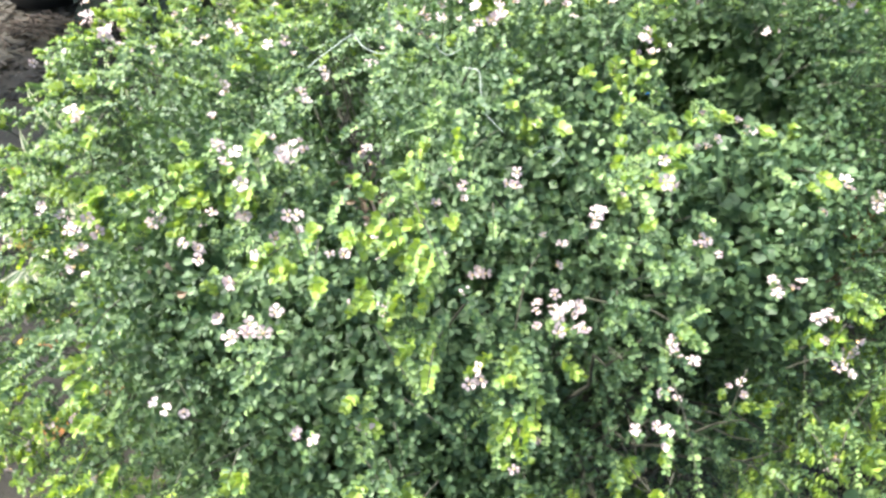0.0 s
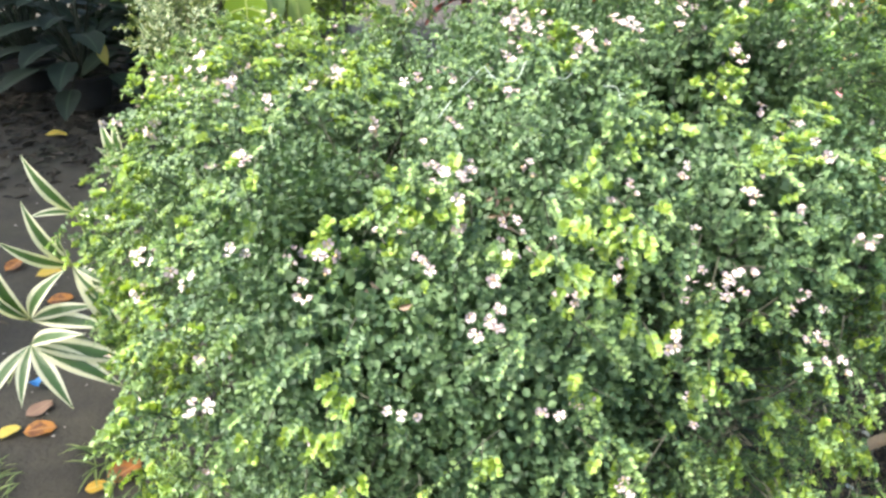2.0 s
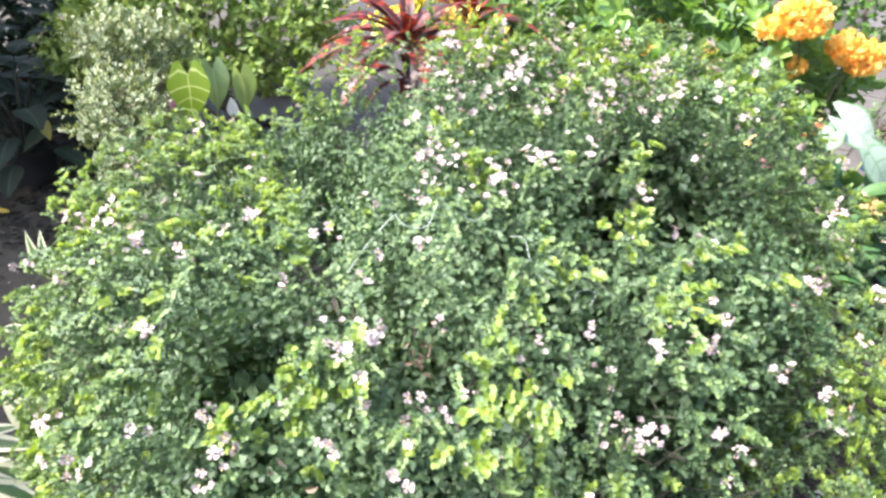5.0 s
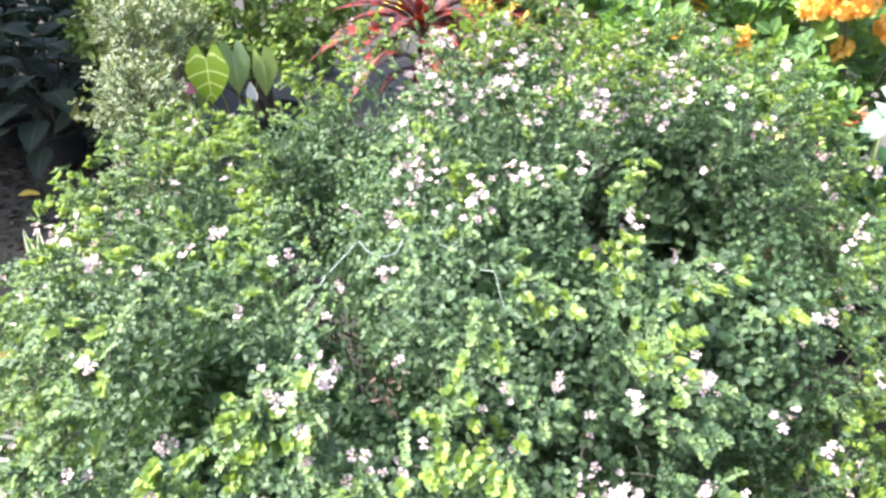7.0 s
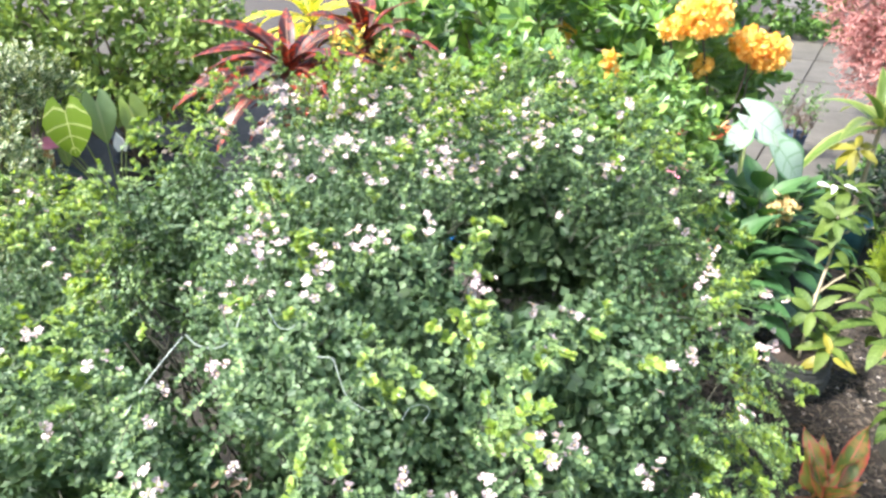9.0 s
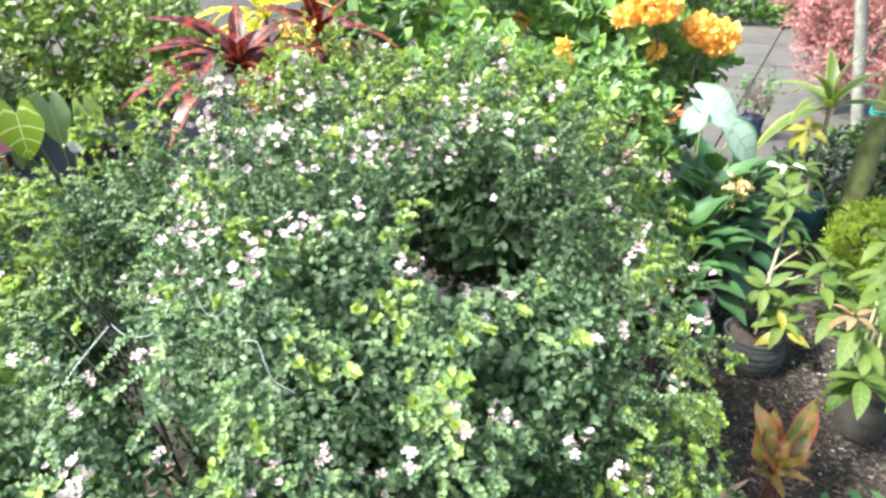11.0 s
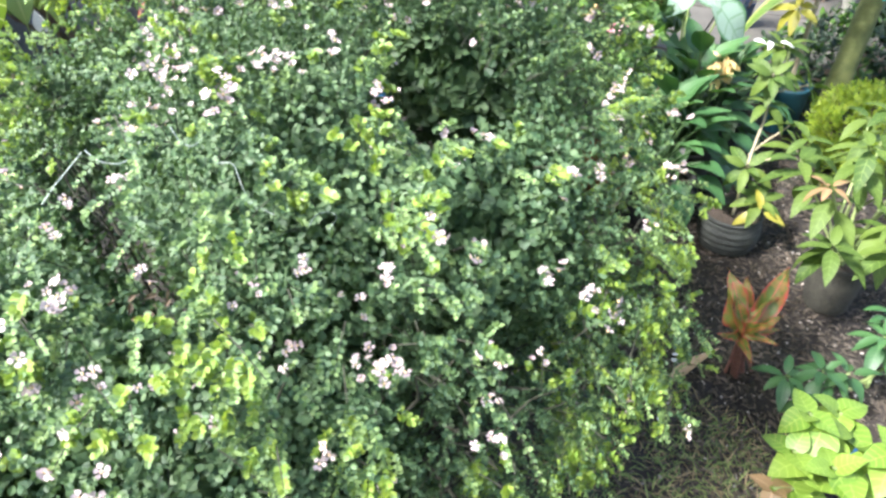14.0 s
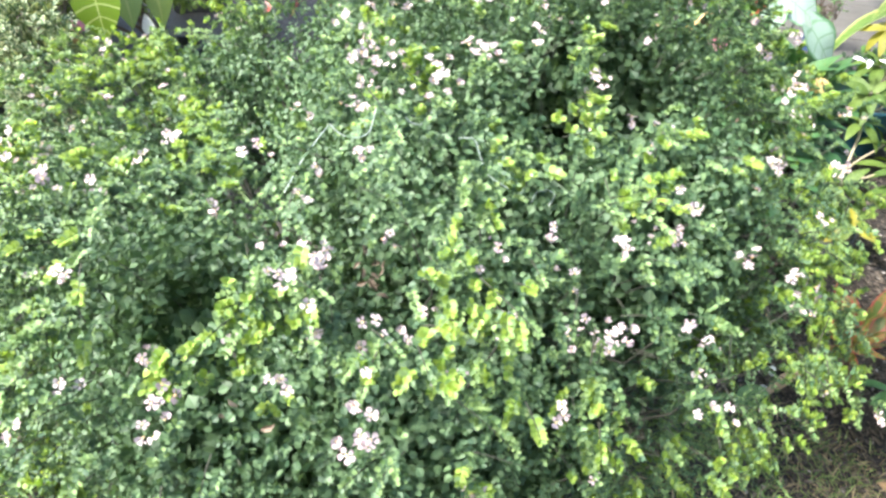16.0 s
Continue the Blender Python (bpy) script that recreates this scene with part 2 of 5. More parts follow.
M_TEAL = solid_mat("teal_plastic", (0.004, 0.04, 0.055), (0.008, 0.06, 0.08), 0.6, 6, 0.1)
M_BLUEGREY = solid_mat("faded_blue_pot", (0.012, 0.03, 0.065), (0.022, 0.05, 0.1), 0.6, 6, 0.1)
M_SOIL = solid_mat("potting_soil", (0.03, 0.022, 0.016), (0.07, 0.05, 0.035), 0.95, 40, 0.8)
M_CONC = solid_mat("worn_concrete", (0.045, 0.042, 0.034), (0.09, 0.084, 0.07), 0.85, 3, 0.3)
M_TWINE = solid_mat("pale_twine", (0.22, 0.27, 0.24), (0.36, 0.42, 0.37), 0.6, 100, 0.1)
M_TIE = solid_mat("teal_string", (0.02, 0.3, 0.26), (0.06, 0.42, 0.36), 0.5, 60, 0.2)
M_PEBBLE = solid_mat("pale_chip", (0.3, 0.27, 0.23), (0.5, 0.46, 0.4), 0.85, 60, 0.3)


def ground_mat():
    """Bare damp earth: brown under the plants, greyer and smoother on the trodden side."""
    n = Net("bare_earth")
    big, mid, small = n.noise(0.7, 4.0), n.noise(6.0, 6.0, 0.7), n.noise(70.0, 4.0, 0.7)
    brown = n.mix(n.ramp(mid, 0.3, 0.7), (0.014, 0.0115, 0.009), (0.043, 0.034, 0.026))
    grey = n.mix(n.ramp(mid, 0.3, 0.7), (0.023, 0.0205, 0.014), (0.063, 0.056, 0.037))
    pos = n.node("SeparateXYZ")
    n.nt.links.new(n.node("TexCoord").outputs["Object"], pos.inputs[0])
    side = n.ramp(n.math("MULTIPLY_ADD", big, 1.6, pos.outputs[0]), 1.2, 0.2)
    col = n.mix(side, brown, grey)
    col = n.mix(n.math("MULTIPLY", n.ramp(small, 0.5, 0.75), 0.6), col, (0.022, 0.018, 0.014))
    moss = n.math("MULTIPLY", n.ramp(n.noise(2.3, 5.0), 0.56, 0.7), 0.35)
    col = n.mix(moss, col, (0.03, 0.045, 0.014))
    n.put(n.bsdf.inputs["Base Color"], col)
    n.put(n.bsdf.inputs["Roughness"], n.math("MULTIPLY_ADD", mid, 0.3, 0.7))
    n.bump(n.math("MULTIPLY_ADD", small, 0.4, mid), 0.6, 0.02)
    return n.mat


# ---- mesh helpers ----
def np_mesh(name, V, F, mats, midx=None, uv=None, smooth=False):
    """A mesh from arrays: vertices, faces of one size, materials, material index per face, uv per vertex."""
    V, F = np.asarray(V, dtype=np.float32), np.asarray(F, dtype=np.int32)
    me = bpy.data.meshes.new(name)
    k = F.shape[1]
    me.vertices.add(len(V)), me.loops.add(F.size), me.polygons.add(len(F))
    me.vertices.foreach_set("co", V.ravel())
    me.loops.foreach_set("vertex_index", F.ravel())
    me.polygons.foreach_set("loop_start", np.arange(0, F.size, k, dtype=np.int32))
    me.polygons.foreach_set("loop_total", np.full(len(F), k, dtype=np.int32))
    for m in (mats if isinstance(mats, (list, tuple)) else [mats]):
        me.materials.append(m)
    if midx is not None:
        me.polygons.foreach_set("material_index", np.asarray(midx, dtype=np.int32))
    if uv is not None:
        me.uv_layers.new(name="UVMap").data.foreach_set("uv", np.asarray(uv, dtype=np.float32)[F.ravel()].ravel())
    me.polygons.foreach_set("use_smooth", np.full(len(F), smooth, dtype=bool))
    me.update(calc_edges=True)
    return me


def unit(v):
    v = np.asarray(v, dtype=float)
    return v / np.maximum(np.linalg.norm(v, axis=-1, keepdims=True), 1e-9)


def thing(name, at, label, category, group="", kind=""):
    ob = new(name)
    ob.empty_display_size = 0.05
    ob.location = at
    return tagged(ob, label, category, group, kind)


def part(name, me, parent, label="", kind="", m=None):
    """Links a mesh as one part under a thing; its coordinates are the thing's own."""
    ob = new(name, me)
    ob.parent = parent
    if m is not None:
        ob.matrix_basis = m
    return tagged(ob, label, "", "", kind)


PROFILES = {
    "ovate": lambda v: np.sin(np.pi * np.clip(v, 0, 1) ** 0.75) ** 0.9,
    "lance": lambda v: np.sin(np.pi * np.clip(v, 0, 1) ** 0.85) ** 1.1,
    "strap": lambda v: np.minimum(1, 0.45 + 2.2 * v) * np.clip((1 - v) * 1.9, 0, 1) ** 0.8,
    "round": lambda v: np.sqrt(np.clip(1 - (2 * v - 1) ** 2, 0, 1)),
    "heart": lambda v: (0.66 + 0.34 * np.sin(np.pi / 2 * np.clip(v / 0.25, 0, 1))) * np.clip(1 - np.clip((v - 0.22) / 0.78, 0, 1) ** 1.55, 0, 1),
    "cordate": lambda v: np.sqrt(np.clip(v / 0.22 * 0.6 + 0.4, 0, 1)) * np.clip(1 - np.clip((v - 0.25) / 0.75, 0, 1) ** 1.7, 0, 1),
    "obovate": lambda v: np.sin(np.pi * np.clip(v, 0, 1) ** 1.3) ** 0.8,
}


def blade(L, W, shape="ovate", n=6, fold=0.18, droop=0.35, wave=0.0, lobe=0.0):
    """A leaf along +y with its face up: two half blades folded at the midrib, arching down. lobe: how far heart lobes reach back."""
    v = np.linspace(0, 1, n + 1)
    w = PROFILES[shape](v) * W / 2
    w[-1] = 0 if shape != "strap" else w[-1]
    ang = droop * v
    y = np.concatenate([[0], np.cumsum(np.cos(ang[:-1]) * L / n)])
    z = -np.concatenate([[0], np.cumsum(np.sin(ang[:-1]) * L / n)])
    V, UV = [], []
    for s, u in ((-1, 0.0), (-0.55, 0.22), (0, 0.5), (0.55, 0.78), (1, 1.0)):
        back = lobe * L * np.exp(-v * 7) * math.sin(math.pi * 0.75 * abs(s))
        up = fold * np.abs(s) * w + wave * L * np.sin(v * 9 + 2 * s) * abs(s)
        V.append(np.stack([s * w, y - back, z + up], 1))
        UV.append(np.stack([np.full(n + 1, u), v], 1))
    V, UV = np.concatenate(V), np.concatenate(UV)
    F = []
    for c in range(4):
        for i in range(n):
            a, b = c * (n + 1) + i, (c + 1) * (n + 1) + i
            F += [(a, b, b + 1, a + 1)]
    return V, np.array(F), UV


def small_blade(W=0.75, fold=0.12):
    """A tiny leaf of four triangles, one unit long."""
    V = np.array([(0, 0, 0), (W * 0.42, 0.3, fold * 0.8), (W * 0.5, 0.66, fold), (0, 1, 0.0), (-W * 0.5, 0.66, fold), (-W * 0.42, 0.3, fold * 0.8)])
    F = np.array([(0, 1, 2), (0, 2, 3), (0, 3, 4), (0, 4, 5)])
    return V, F, np.array([(0.5, 0), (0.95, 0.3), (1.0, 0.66), (0.5, 1), (0.0, 0.66), (0.05, 0.3)])


def kite(W=0.7, fold=0.1):
    """A tiny leaf of two triangles, one unit long."""
    V = np.array([(0, 0, 0), (W * 0.5, 0.55, fold), (0, 1, 0.0), (-W * 0.5, 0.55, fold)])
    return V, np.array([(0, 1, 2), (0, 2, 3)]), np.array([(0.5, 0), (1.0, 0.55), (0.5, 1), (0.0, 0.55)])


def frames(D, N):
    """Axes with y along D and z near N."""
    Y = unit(D)
    X = unit(np.cross(Y, N))
    return np.stack([X, Y, np.cross(X, Y)], axis=-1)


def scatter(tpl, P, D, N, S):
    """Copies of one template joined into arrays."""
    V, F, UV = tpl
    R = frames(D, N)
    out = np.einsum("nij,vj->nvi", R, V) * np.asarray(S)[:, None, None] + np.asarray(P)[:, None, :]
    idx = F[None] + (np.arange(len(P)) * len(V))[:, None, None]
    return out.reshape(-1, 3), idx.reshape(-1, F.shape[1]), np.tile(UV, (len(P), 1))


def tube(points, r0, r1=None, sides=6):
    """A tapered tube of quads along points."""
    P = np.asarray(points, dtype=float)
    r1 = r0 if r1 is None else r1
    T = unit(np.gradient(P, axis=0))
    ref = np.array([0.3, 0.2, 1.0]) if abs(T[0][2]) < 0.8 else np.array([1.0, 0.2, 0.1])
    A = unit(np.cross(T, ref))
    B = np.cross(T, A)
    r = np.linspace(r0, r1, len(P))[:, None, None]
    a = np.linspace(0, 2 * np.pi, sides, endpoint=False)
    ring = P[:, None, :] + r * (np.cos(a)[None, :, None] * A[:, None, :] + np.sin(a)[None, :, None] * B[:, None, :])
    F = []
    for i in range(len(P) - 1):
        for j in range(sides):
            k = (j + 1) % sides
            F.append((i * sides + j, i * sides + k, (i + 1) * sides + k, (i + 1) * sides + j))
    return ring.reshape(-1, 3), np.array(F)


def tubes(name, lines, mat, smooth=True):
    Vs, Fs, o = [], [], 0
    for pts, r0, r1, sides in lines:
        V, F = tube(pts, r0, r1, sides)
        Vs.append(V), Fs.append(F + o)
        o += len(V)
    return np_mesh(name, np.concatenate(Vs), np.concatenate(Fs), mat, smooth=smooth)


def arc(a, b, sag=0.0, n=6, wob=0.0):
    """A bent line from a to b; sag lifts its middle."""
    a, b = np.asarray(a, float), np.asarray(b, float)
    s = np.linspace(0, 1, n)[:, None]
    P = a + (b - a) * s + np.array([0, 0, 1.0]) * sag * 4 * s * (1 - s)
    if wob:
        j = RNG.normal(0, wob, (n, 3))
        j[0] = j[-1] = 0
        P = P + j
    return P


def lathe(name, prof, mat, segs=40, wobble=0.0):
    """A turned body from (radius, height) pairs."""
    prof = np.asarray(prof, float)
    a = np.linspace(0, 2 * np.pi, segs, endpoint=False)
    w = 1 + wobble * np.sin(3 * a + 1)
    V = np.stack([np.outer(prof[:, 0], np.cos(a) * w), np.outer(prof[:, 0], np.sin(a) * w), np.outer(prof[:, 1], np.ones(segs))], -1).reshape(-1, 3)
    F = [(i * segs + j, i * segs + (j + 1) % segs, (i + 1) * segs + (j + 1) % segs, (i + 1) * segs + j) for i in range(len(prof) - 1) for j in range(segs)]
    return np_mesh(name, V, F, mat, smooth=True)


def pot(parent, r, h, mat, taper=0.75, label="", ribs=0, soil=True):
    """A pot with wall thickness, a rolled rim, optional ribs, and soil in it."""
    p = [(0.001, 0.0), (r * taper, 0.0), (r * taper * 1.02, 0.004)]
    for i in range(1, 9):
        f = i / 9
        rr = r * (taper + (1 - taper) * f ** 0.8)
        p.append((rr * (1.015 if ribs and i % 2 else 1.0), h * f * 0.93))
    if ribs:
        # a bulging body of rounded hoops, drawn in towards the rim
        p = [(0.001, 0.0), (r * 0.7, 0.0)]
        for i in range(1, 25):
            f = i / 25
            belly = r * (0.74 + 0.34 * math.sin(math.pi * min(1, 0.16 + 0.62 * f)))
            p.append((belly + r * 0.035 * abs(math.sin(f * 5 * math.pi)), h * f * 0.93))
    p += [(r * 1.05, h * 0.93), (r * 1.07, h * 0.965), (r * 1.04, h), (r * 0.97, h), (r * 0.94, h * 0.97), (r * 0.9, h * 0.8), (0.001, h * 0.78)]
    ob = part("pot", lathe("pot", p, mat, wobble=0.006), parent, label)
    if soil:
        part("soil", lathe("soil", [(r * 0.91, h * 0.83), (r * 0.5, h * 0.86), (0.001, h * 0.87)], M_SOIL), ob, "dark crumbly potting soil")
    return ob


LEAF_CACHE = {}


def leaf_part(parent, key, mat, base, direction, up, size, name="leaf"):
    """One leaf as an object of its own; leaves of one shape and material share their mesh."""
    tag = (key, mat.name)
    if tag not in LEAF_CACHE:
        kw = dict(LEAVES[key])
        V, F, UV = blade(**kw)
        LEAF_CACHE[tag] = np_mesh("leaf_" + key, V, F, mat, uv=UV, smooth=True)
    R = frames(np.array([direction], float), np.array([up], float))[0]
    m = Matrix([[*(R[i] * size), base[i]] for i in range(3)] + [[0, 0, 0, 1]])
    return part(name, LEAF_CACHE[tag], parent, m=m)


LEAVES = {
    "song": dict(L=1, W=0.2, shape="lance", n=12, fold=0.3, droop=1.0),
    "croton": dict(L=1, W=0.19, shape="lance", n=10, fold=0.35, droop=1.1, wave=0.014),
    "strap": dict(L=1, W=0.19, shape="strap", n=10, fold=0.35, droop=1.2),
    "heart": dict(L=1, W=0.95, shape="cordate", n=12, fold=0.08, droop=0.25, lobe=0.34),
    "arrow": dict(L=1, W=0.7, shape="heart", n=9, fold=0.25, droop=0.5, lobe=0.28, wave=0.015),
    "calad": dict(L=1, W=0.82, shape="cordate", n=10, fold=0.2, droop=0.4, lobe=0.3, wave=0.02),
    "lilyup": dict(L=1, W=0.52, shape="ovate", n=8, fold=0.3, droop=0.45, wave=0.02),
    "agla": dict(L=1, W=0.28, shape="ovate", n=14, fold=0.4, droop=0.5, wave=0.075),
    "disc": dict(L=1, W=0.86, shape="heart", n=8, fold=0.14, droop=0.5, lobe=0.12, wave=0.012),
    "muss": dict(L=1, W=0.36, shape="ovate", n=8, fold=0.22, droop=0.8, wave=0.014),
    "round": dict(L=1, W=0.72, shape="round", n=7, fold=0.1, droop=0.25, wave=0.02),
    "spathe": dict(L=1, W=0.66, shape="heart", n=8, fold=0.35, droop=-0.3, lobe=0.12),
    "dark": dict(L=1, W=0.5, shape="ovate", n=7, fold=0.2, droop=0.6),
    "bromel": dict(L=1, W=0.09, shape="strap", n=8, fold=0.5, droop=0.35),
}


def rosette(parent, key, mat, centre, count, size, lift=(10, 70), axis=(0, 0, 1), spread=0.15, phase=0.0):
    """Leaves round a shoot tip, the inner ones steeper."""
    ax = unit(axis)
    side = unit(np.cross(ax, [0.31, 0.95, 0.05]))
    oth = np.cross(ax, side)
    for i in range(count):
        f = i / max(1, count - 1)
        a = phase + i * 2.39996 + RNG.normal(0, 0.12)
        e = radians(lift[0] + (lift[1] - lift[0]) * f + RNG.normal(0, 5))
        h = math.cos(a) * side + math.sin(a) * oth
        d = math.cos(e) * h + math.sin(e) * ax
        up = math.cos(e) * ax - math.sin(e) * h
        s = size * (1 - 0.3 * f) * RNG.uniform(1 - spread, 1 + spread)
        leaf_part(parent, key, mat, np.asarray(centre) + h * 0.008 - ax * 0.05 * size * (1 - f), d, up, s)


def cloud(lobes, n, rough=0.12, deep=0.2, freq=9.0):
    """Points over the outside of joined lobes (centre, radii, power), pushed in and out; returns points and normals."""
    P, N = [], []
    area = np.array([(r[0] * r[1] + r[1] * r[2] + r[0] * r[2]) for _, r, _ in lobes])
    for i, (c, r, p) in enumerate(lobes):
        k = int(n * area[i] / area.sum() * 1.6) + 8
        c, r = np.array(c), np.array(r)
        d = unit(unit(RNG.normal(size=(k, 3))) * (r ** 0.5))
        s = (np.abs(d / r) ** p).sum(1) ** (-1 / p)
        q = d * s[:, None]
        nor = unit(np.sign(q) * np.abs(q / r) ** (p - 1) / r)
        q = q + c
        keep = np.ones(k, bool)
        for j, (c2, r2, p2) in enumerate(lobes):
            if j != i:
                keep &= (np.abs((q - np.array(c2)) / np.array(r2)) ** p2).sum(1) > 0.9
        P.append(q[keep]), N.append(nor[keep])
    P, N = np.concatenate(P), np.concatenate(N)
    lump = np.array([noise.noise(Vector(p) * freq) + 0.6 * noise.noise(Vector(p) * freq * 2.3) for p in P])
    size = np.mean([min(r) for _, r, _ in lobes])
    P = P + N * (rough * size * lump)[:, None] - N * (deep * size * RNG.random(len(P)) ** 2.2)[:, None]
    return P, N, lump


def foliage(parent, lobes, n, size, mats, tpl, per=7, rough=0.14, deep=0.3, twig=0.05, name="foliage", label="", weights=None, up=0.5, freq=9.0):
    """Leaf tufts on short twigs all over joined lobes, in the thing's own coordinates."""
    P, N, lump = cloud(lobes, n, rough, deep, freq)
    T = unit(N + np.array([0, 0, up]) + RNG.normal(0, 0.35, P.shape))
    k = len(P)
    s = np.repeat(np.linspace(0.1, 1, per)[None], k, 0).ravel()
    base = np.repeat(P, per, 0) + np.repeat(T, per, 0) * (s * twig)[:, None]
    rnd = unit(RNG.normal(size=(k * per, 3)))
    perp = unit(np.cross(np.repeat(T, per, 0), rnd))
    D = perp + np.repeat(T, per, 0) * (0.3 + 0.7 * s)[:, None]
    up_v = np.repeat(T, per, 0) + np.array([0, 0, 0.4]) + RNG.normal(0, 0.25, base.shape)
    S = size * RNG.uniform(0.65, 1.2, k * per) * (1.05 - 0.3 * s)
    V, F, UV = scatter(tpl, base, D, up_v, S)
    pick = RNG.choice(len(mats), k, p=weights)
    midx = np.repeat(np.repeat(pick, per), len(tpl[1]))
    ob = part(name, np_mesh(name, V, F, mats, midx, UV), parent, label, "stuff")
    return ob, P, T


# ---- ground ----
def ground_z(x, y):
    return noise.noise(Vector((x * 1.3, y * 1.3, 0.0))) * 0.02 + noise.noise(Vector((x * 7, y * 7, 3.0))) * 0.008 - 0.01


def build_ground():
    xs = np.concatenate([[-400, -60, -15], np.linspace(-5, 9, 141), [20, 60, 400]])
    ys = np.concatenate([[-400, -60, -10], np.linspace(-2, 10, 121), [20, 60, 400]])
    X, Y = np.meshgrid(xs, ys)
    near = np.clip(1 - np.maximum(np.abs(X - 1) / 9, np.abs(Y - 3) / 9), 0, 1)
    Z = np.array([noise.noise(Vector((x * 1.3, y * 1.3, 0.0))) * 0.02 + noise.noise(Vector((x * 7, y * 7, 3.0))) * 0.008 for x, y in zip(X.ravel(), Y.ravel())]).reshape(X.shape) * np.minimum(1, near * 3) - 0.01
    w = len(xs)
    F = [(j * w + i, j * w + i + 1, (j + 1) * w + i + 1, (j + 1) * w + i) for j in range(len(ys) - 1) for i in range(w - 1)]
    ob = new("ground", np_mesh("ground", np.stack([X, Y, Z], -1).reshape(-1, 3), F, ground_mat(), smooth=True))
    tagged(ob, "bare damp brown and grey garden earth", "ground", kind="structure")


build_ground()

# ---- the flowering shrub ----
from mathutils import kdtree

BUSH_AT = np.array([0.15, 1.25, 0.0])
BUSH_LOBES = [
    ((0.20, 1.42, 0.86), (0.46, 0.84, 0.455), 3.0),
    ((-0.24, 1.02, 0.76), (0.34, 0.42, 0.40), 2.5),
    ((-0.47, 1.64, 0.70), (0.34, 0.56, 0.37), 2.3),
    ((0.45, 1.07, 0.94), (0.32, 0.39, 0.32), 2.4),
    ((0.02, 0.92, 0.66), (0.46, 0.38, 0.48), 2.6),
    ((0.61, 1.57, 0.99), (0.33, 0.48, 0.33), 2.5),
    ((0.58, 1.34, 0.42), (0.34, 0.30, 0.42), 2.3),
    ((-0.30, 1.10, 0.36), (0.28, 0.36, 0.40), 2.3),
    ((0.36, 1.98, 0.93), (0.52, 0.36, 0.35), 2.4),
    ((-0.18, 1.95, 0.84), (0.32, 0.32, 0.29), 2.3),
]
# hollows in the crown: centre and radius
BUSH_GAPS = [((.37, .94, 1.25), .068), ((.4, .95, 1.22), .07), ((.372, 1.0, 1.235), .085), ((.405, 1.1, 1.176), .105), ((.435, 1.2, 1.115), .125), ((.465, 1.3, 1.055), .145), ((.5, 1.42, .97), .17), ((.46, 1.24, 1.0), .12), ((.445, 1.36, 1.06), .05), ((.46, 1.47, 1.0), .045), ((.475, 1.58, .95), .045),
             ((-.28, .77, 1.12), .078), ((-.27, .84, 1.05), .09), ((-.25, .93, .98), .1), ((-.26, 1.0, .9), .1), ((-.05, .74, 1.15), .058), ((-.042, .8, 1.115), .066), ((-.035, .88, 1.05), .07),
             ((.366, .845, 1.09), .04), ((.39, .9, 1.03), .06), ((.42, .8, 1.03), .04), ((-.15, .61, 1.0), .034), ((-.148, .6, .95), .036), ((-.145, .59, .9), .038), ((-.15, .59, .85), .036),
             ((-.1, .59, .95), .03), ((-.11, .57, 1.0), .032), ((-.205, .59, 1.0), .034), ((-.2, .6, .94), .036), ((-.19, .57, .9), .036), ((.07, .75, 1.07), .04), ((.02, .73, 1.09), .034), ((.125, .76, 1.05), .034), ((.19, .66, .95), .036), ((.2, .67, .89), .036), ((.135, .72, 1.01), .035), ((.14, .69, .94), .035), ((0.0, .65, 1.02), .03), ((.25, 1.31, 1.3), .035),
             ((-.13, .975, 1.21), .035), ((-.12, 1.01, 1.16), .045), ((-.75, 1.46, .96), .09), ((-.74, 1.6, .92), .1), ((-.8, 1.68, .84), .1)]
# where flowering shoots stand: on the near face, on the crown, and behind it
BLOOMS_FRONT = [(.129, .715, 1.189), (-.159, .655, 1.108), (.206, .686, 1.057), (.202, .658, 1.084), (.077, .731, 1.149), (.02, .677, 1.056), (.22, .703, 1.166), (-.071, .667, 1.146),
                (-.026, .72, 1.088), (.206, .709, 1.037), (.434, .752, 1.08), (.465, .696, 1.087), (-.179, .59, .962), (-.033, .559, .97), (.345, .735, .984), (.179, .734, 1.025),
                (-.39, .613, .958), (.289, .588, 1.026), (.178, .637, .912), (.322, .699, 1.016), (-.101, .596, 1.069), (-.154, .715, 1.193), (-.188, .742, 1.105), (-.442, .706, .743),
                (-.26, .647, 1.129), (-.28, .661, 1.065), (.311, .651, .997)]
BLOOMS_CROWN = [(-.016, .793, 1.16), (.107, .774, 1.029), (-.103, .878, 1.197), (.078, .939, 1.27), (.266, .889, 1.277), (-.151, .925, 1.215), (-.026, .892, 1.216), (.368, .923, 1.14),
                (.378, .983, 1.174), (.483, .826, 1.139), (.639, .854, 1.041), (.731, .942, 1.068), (.193, .776, 1.087), (.548, .762, .959), (-.097, .789, 1.153), (.286, .914, 1.267),
                (-.367, .824, 1.152), (.457, .804, .869), (-.007, 1.002, 1.239), (.056, .975, 1.254), (.38, .894, 1.029), (-.513, .852, 1.012), (-.354, 1.019, 1.162), (.155, 1.001, 1.292),
                (.367, .819, 1.078), (-.102, .763, 1.156), (-.388, .986, 1.197), (-.31, .863, .994), (.435, .986, 1.154), (.62, .957, 1.203), (.721, .949, 1.153), (.767, .966, 1.058),
                (-.119, .832, 1.144)]
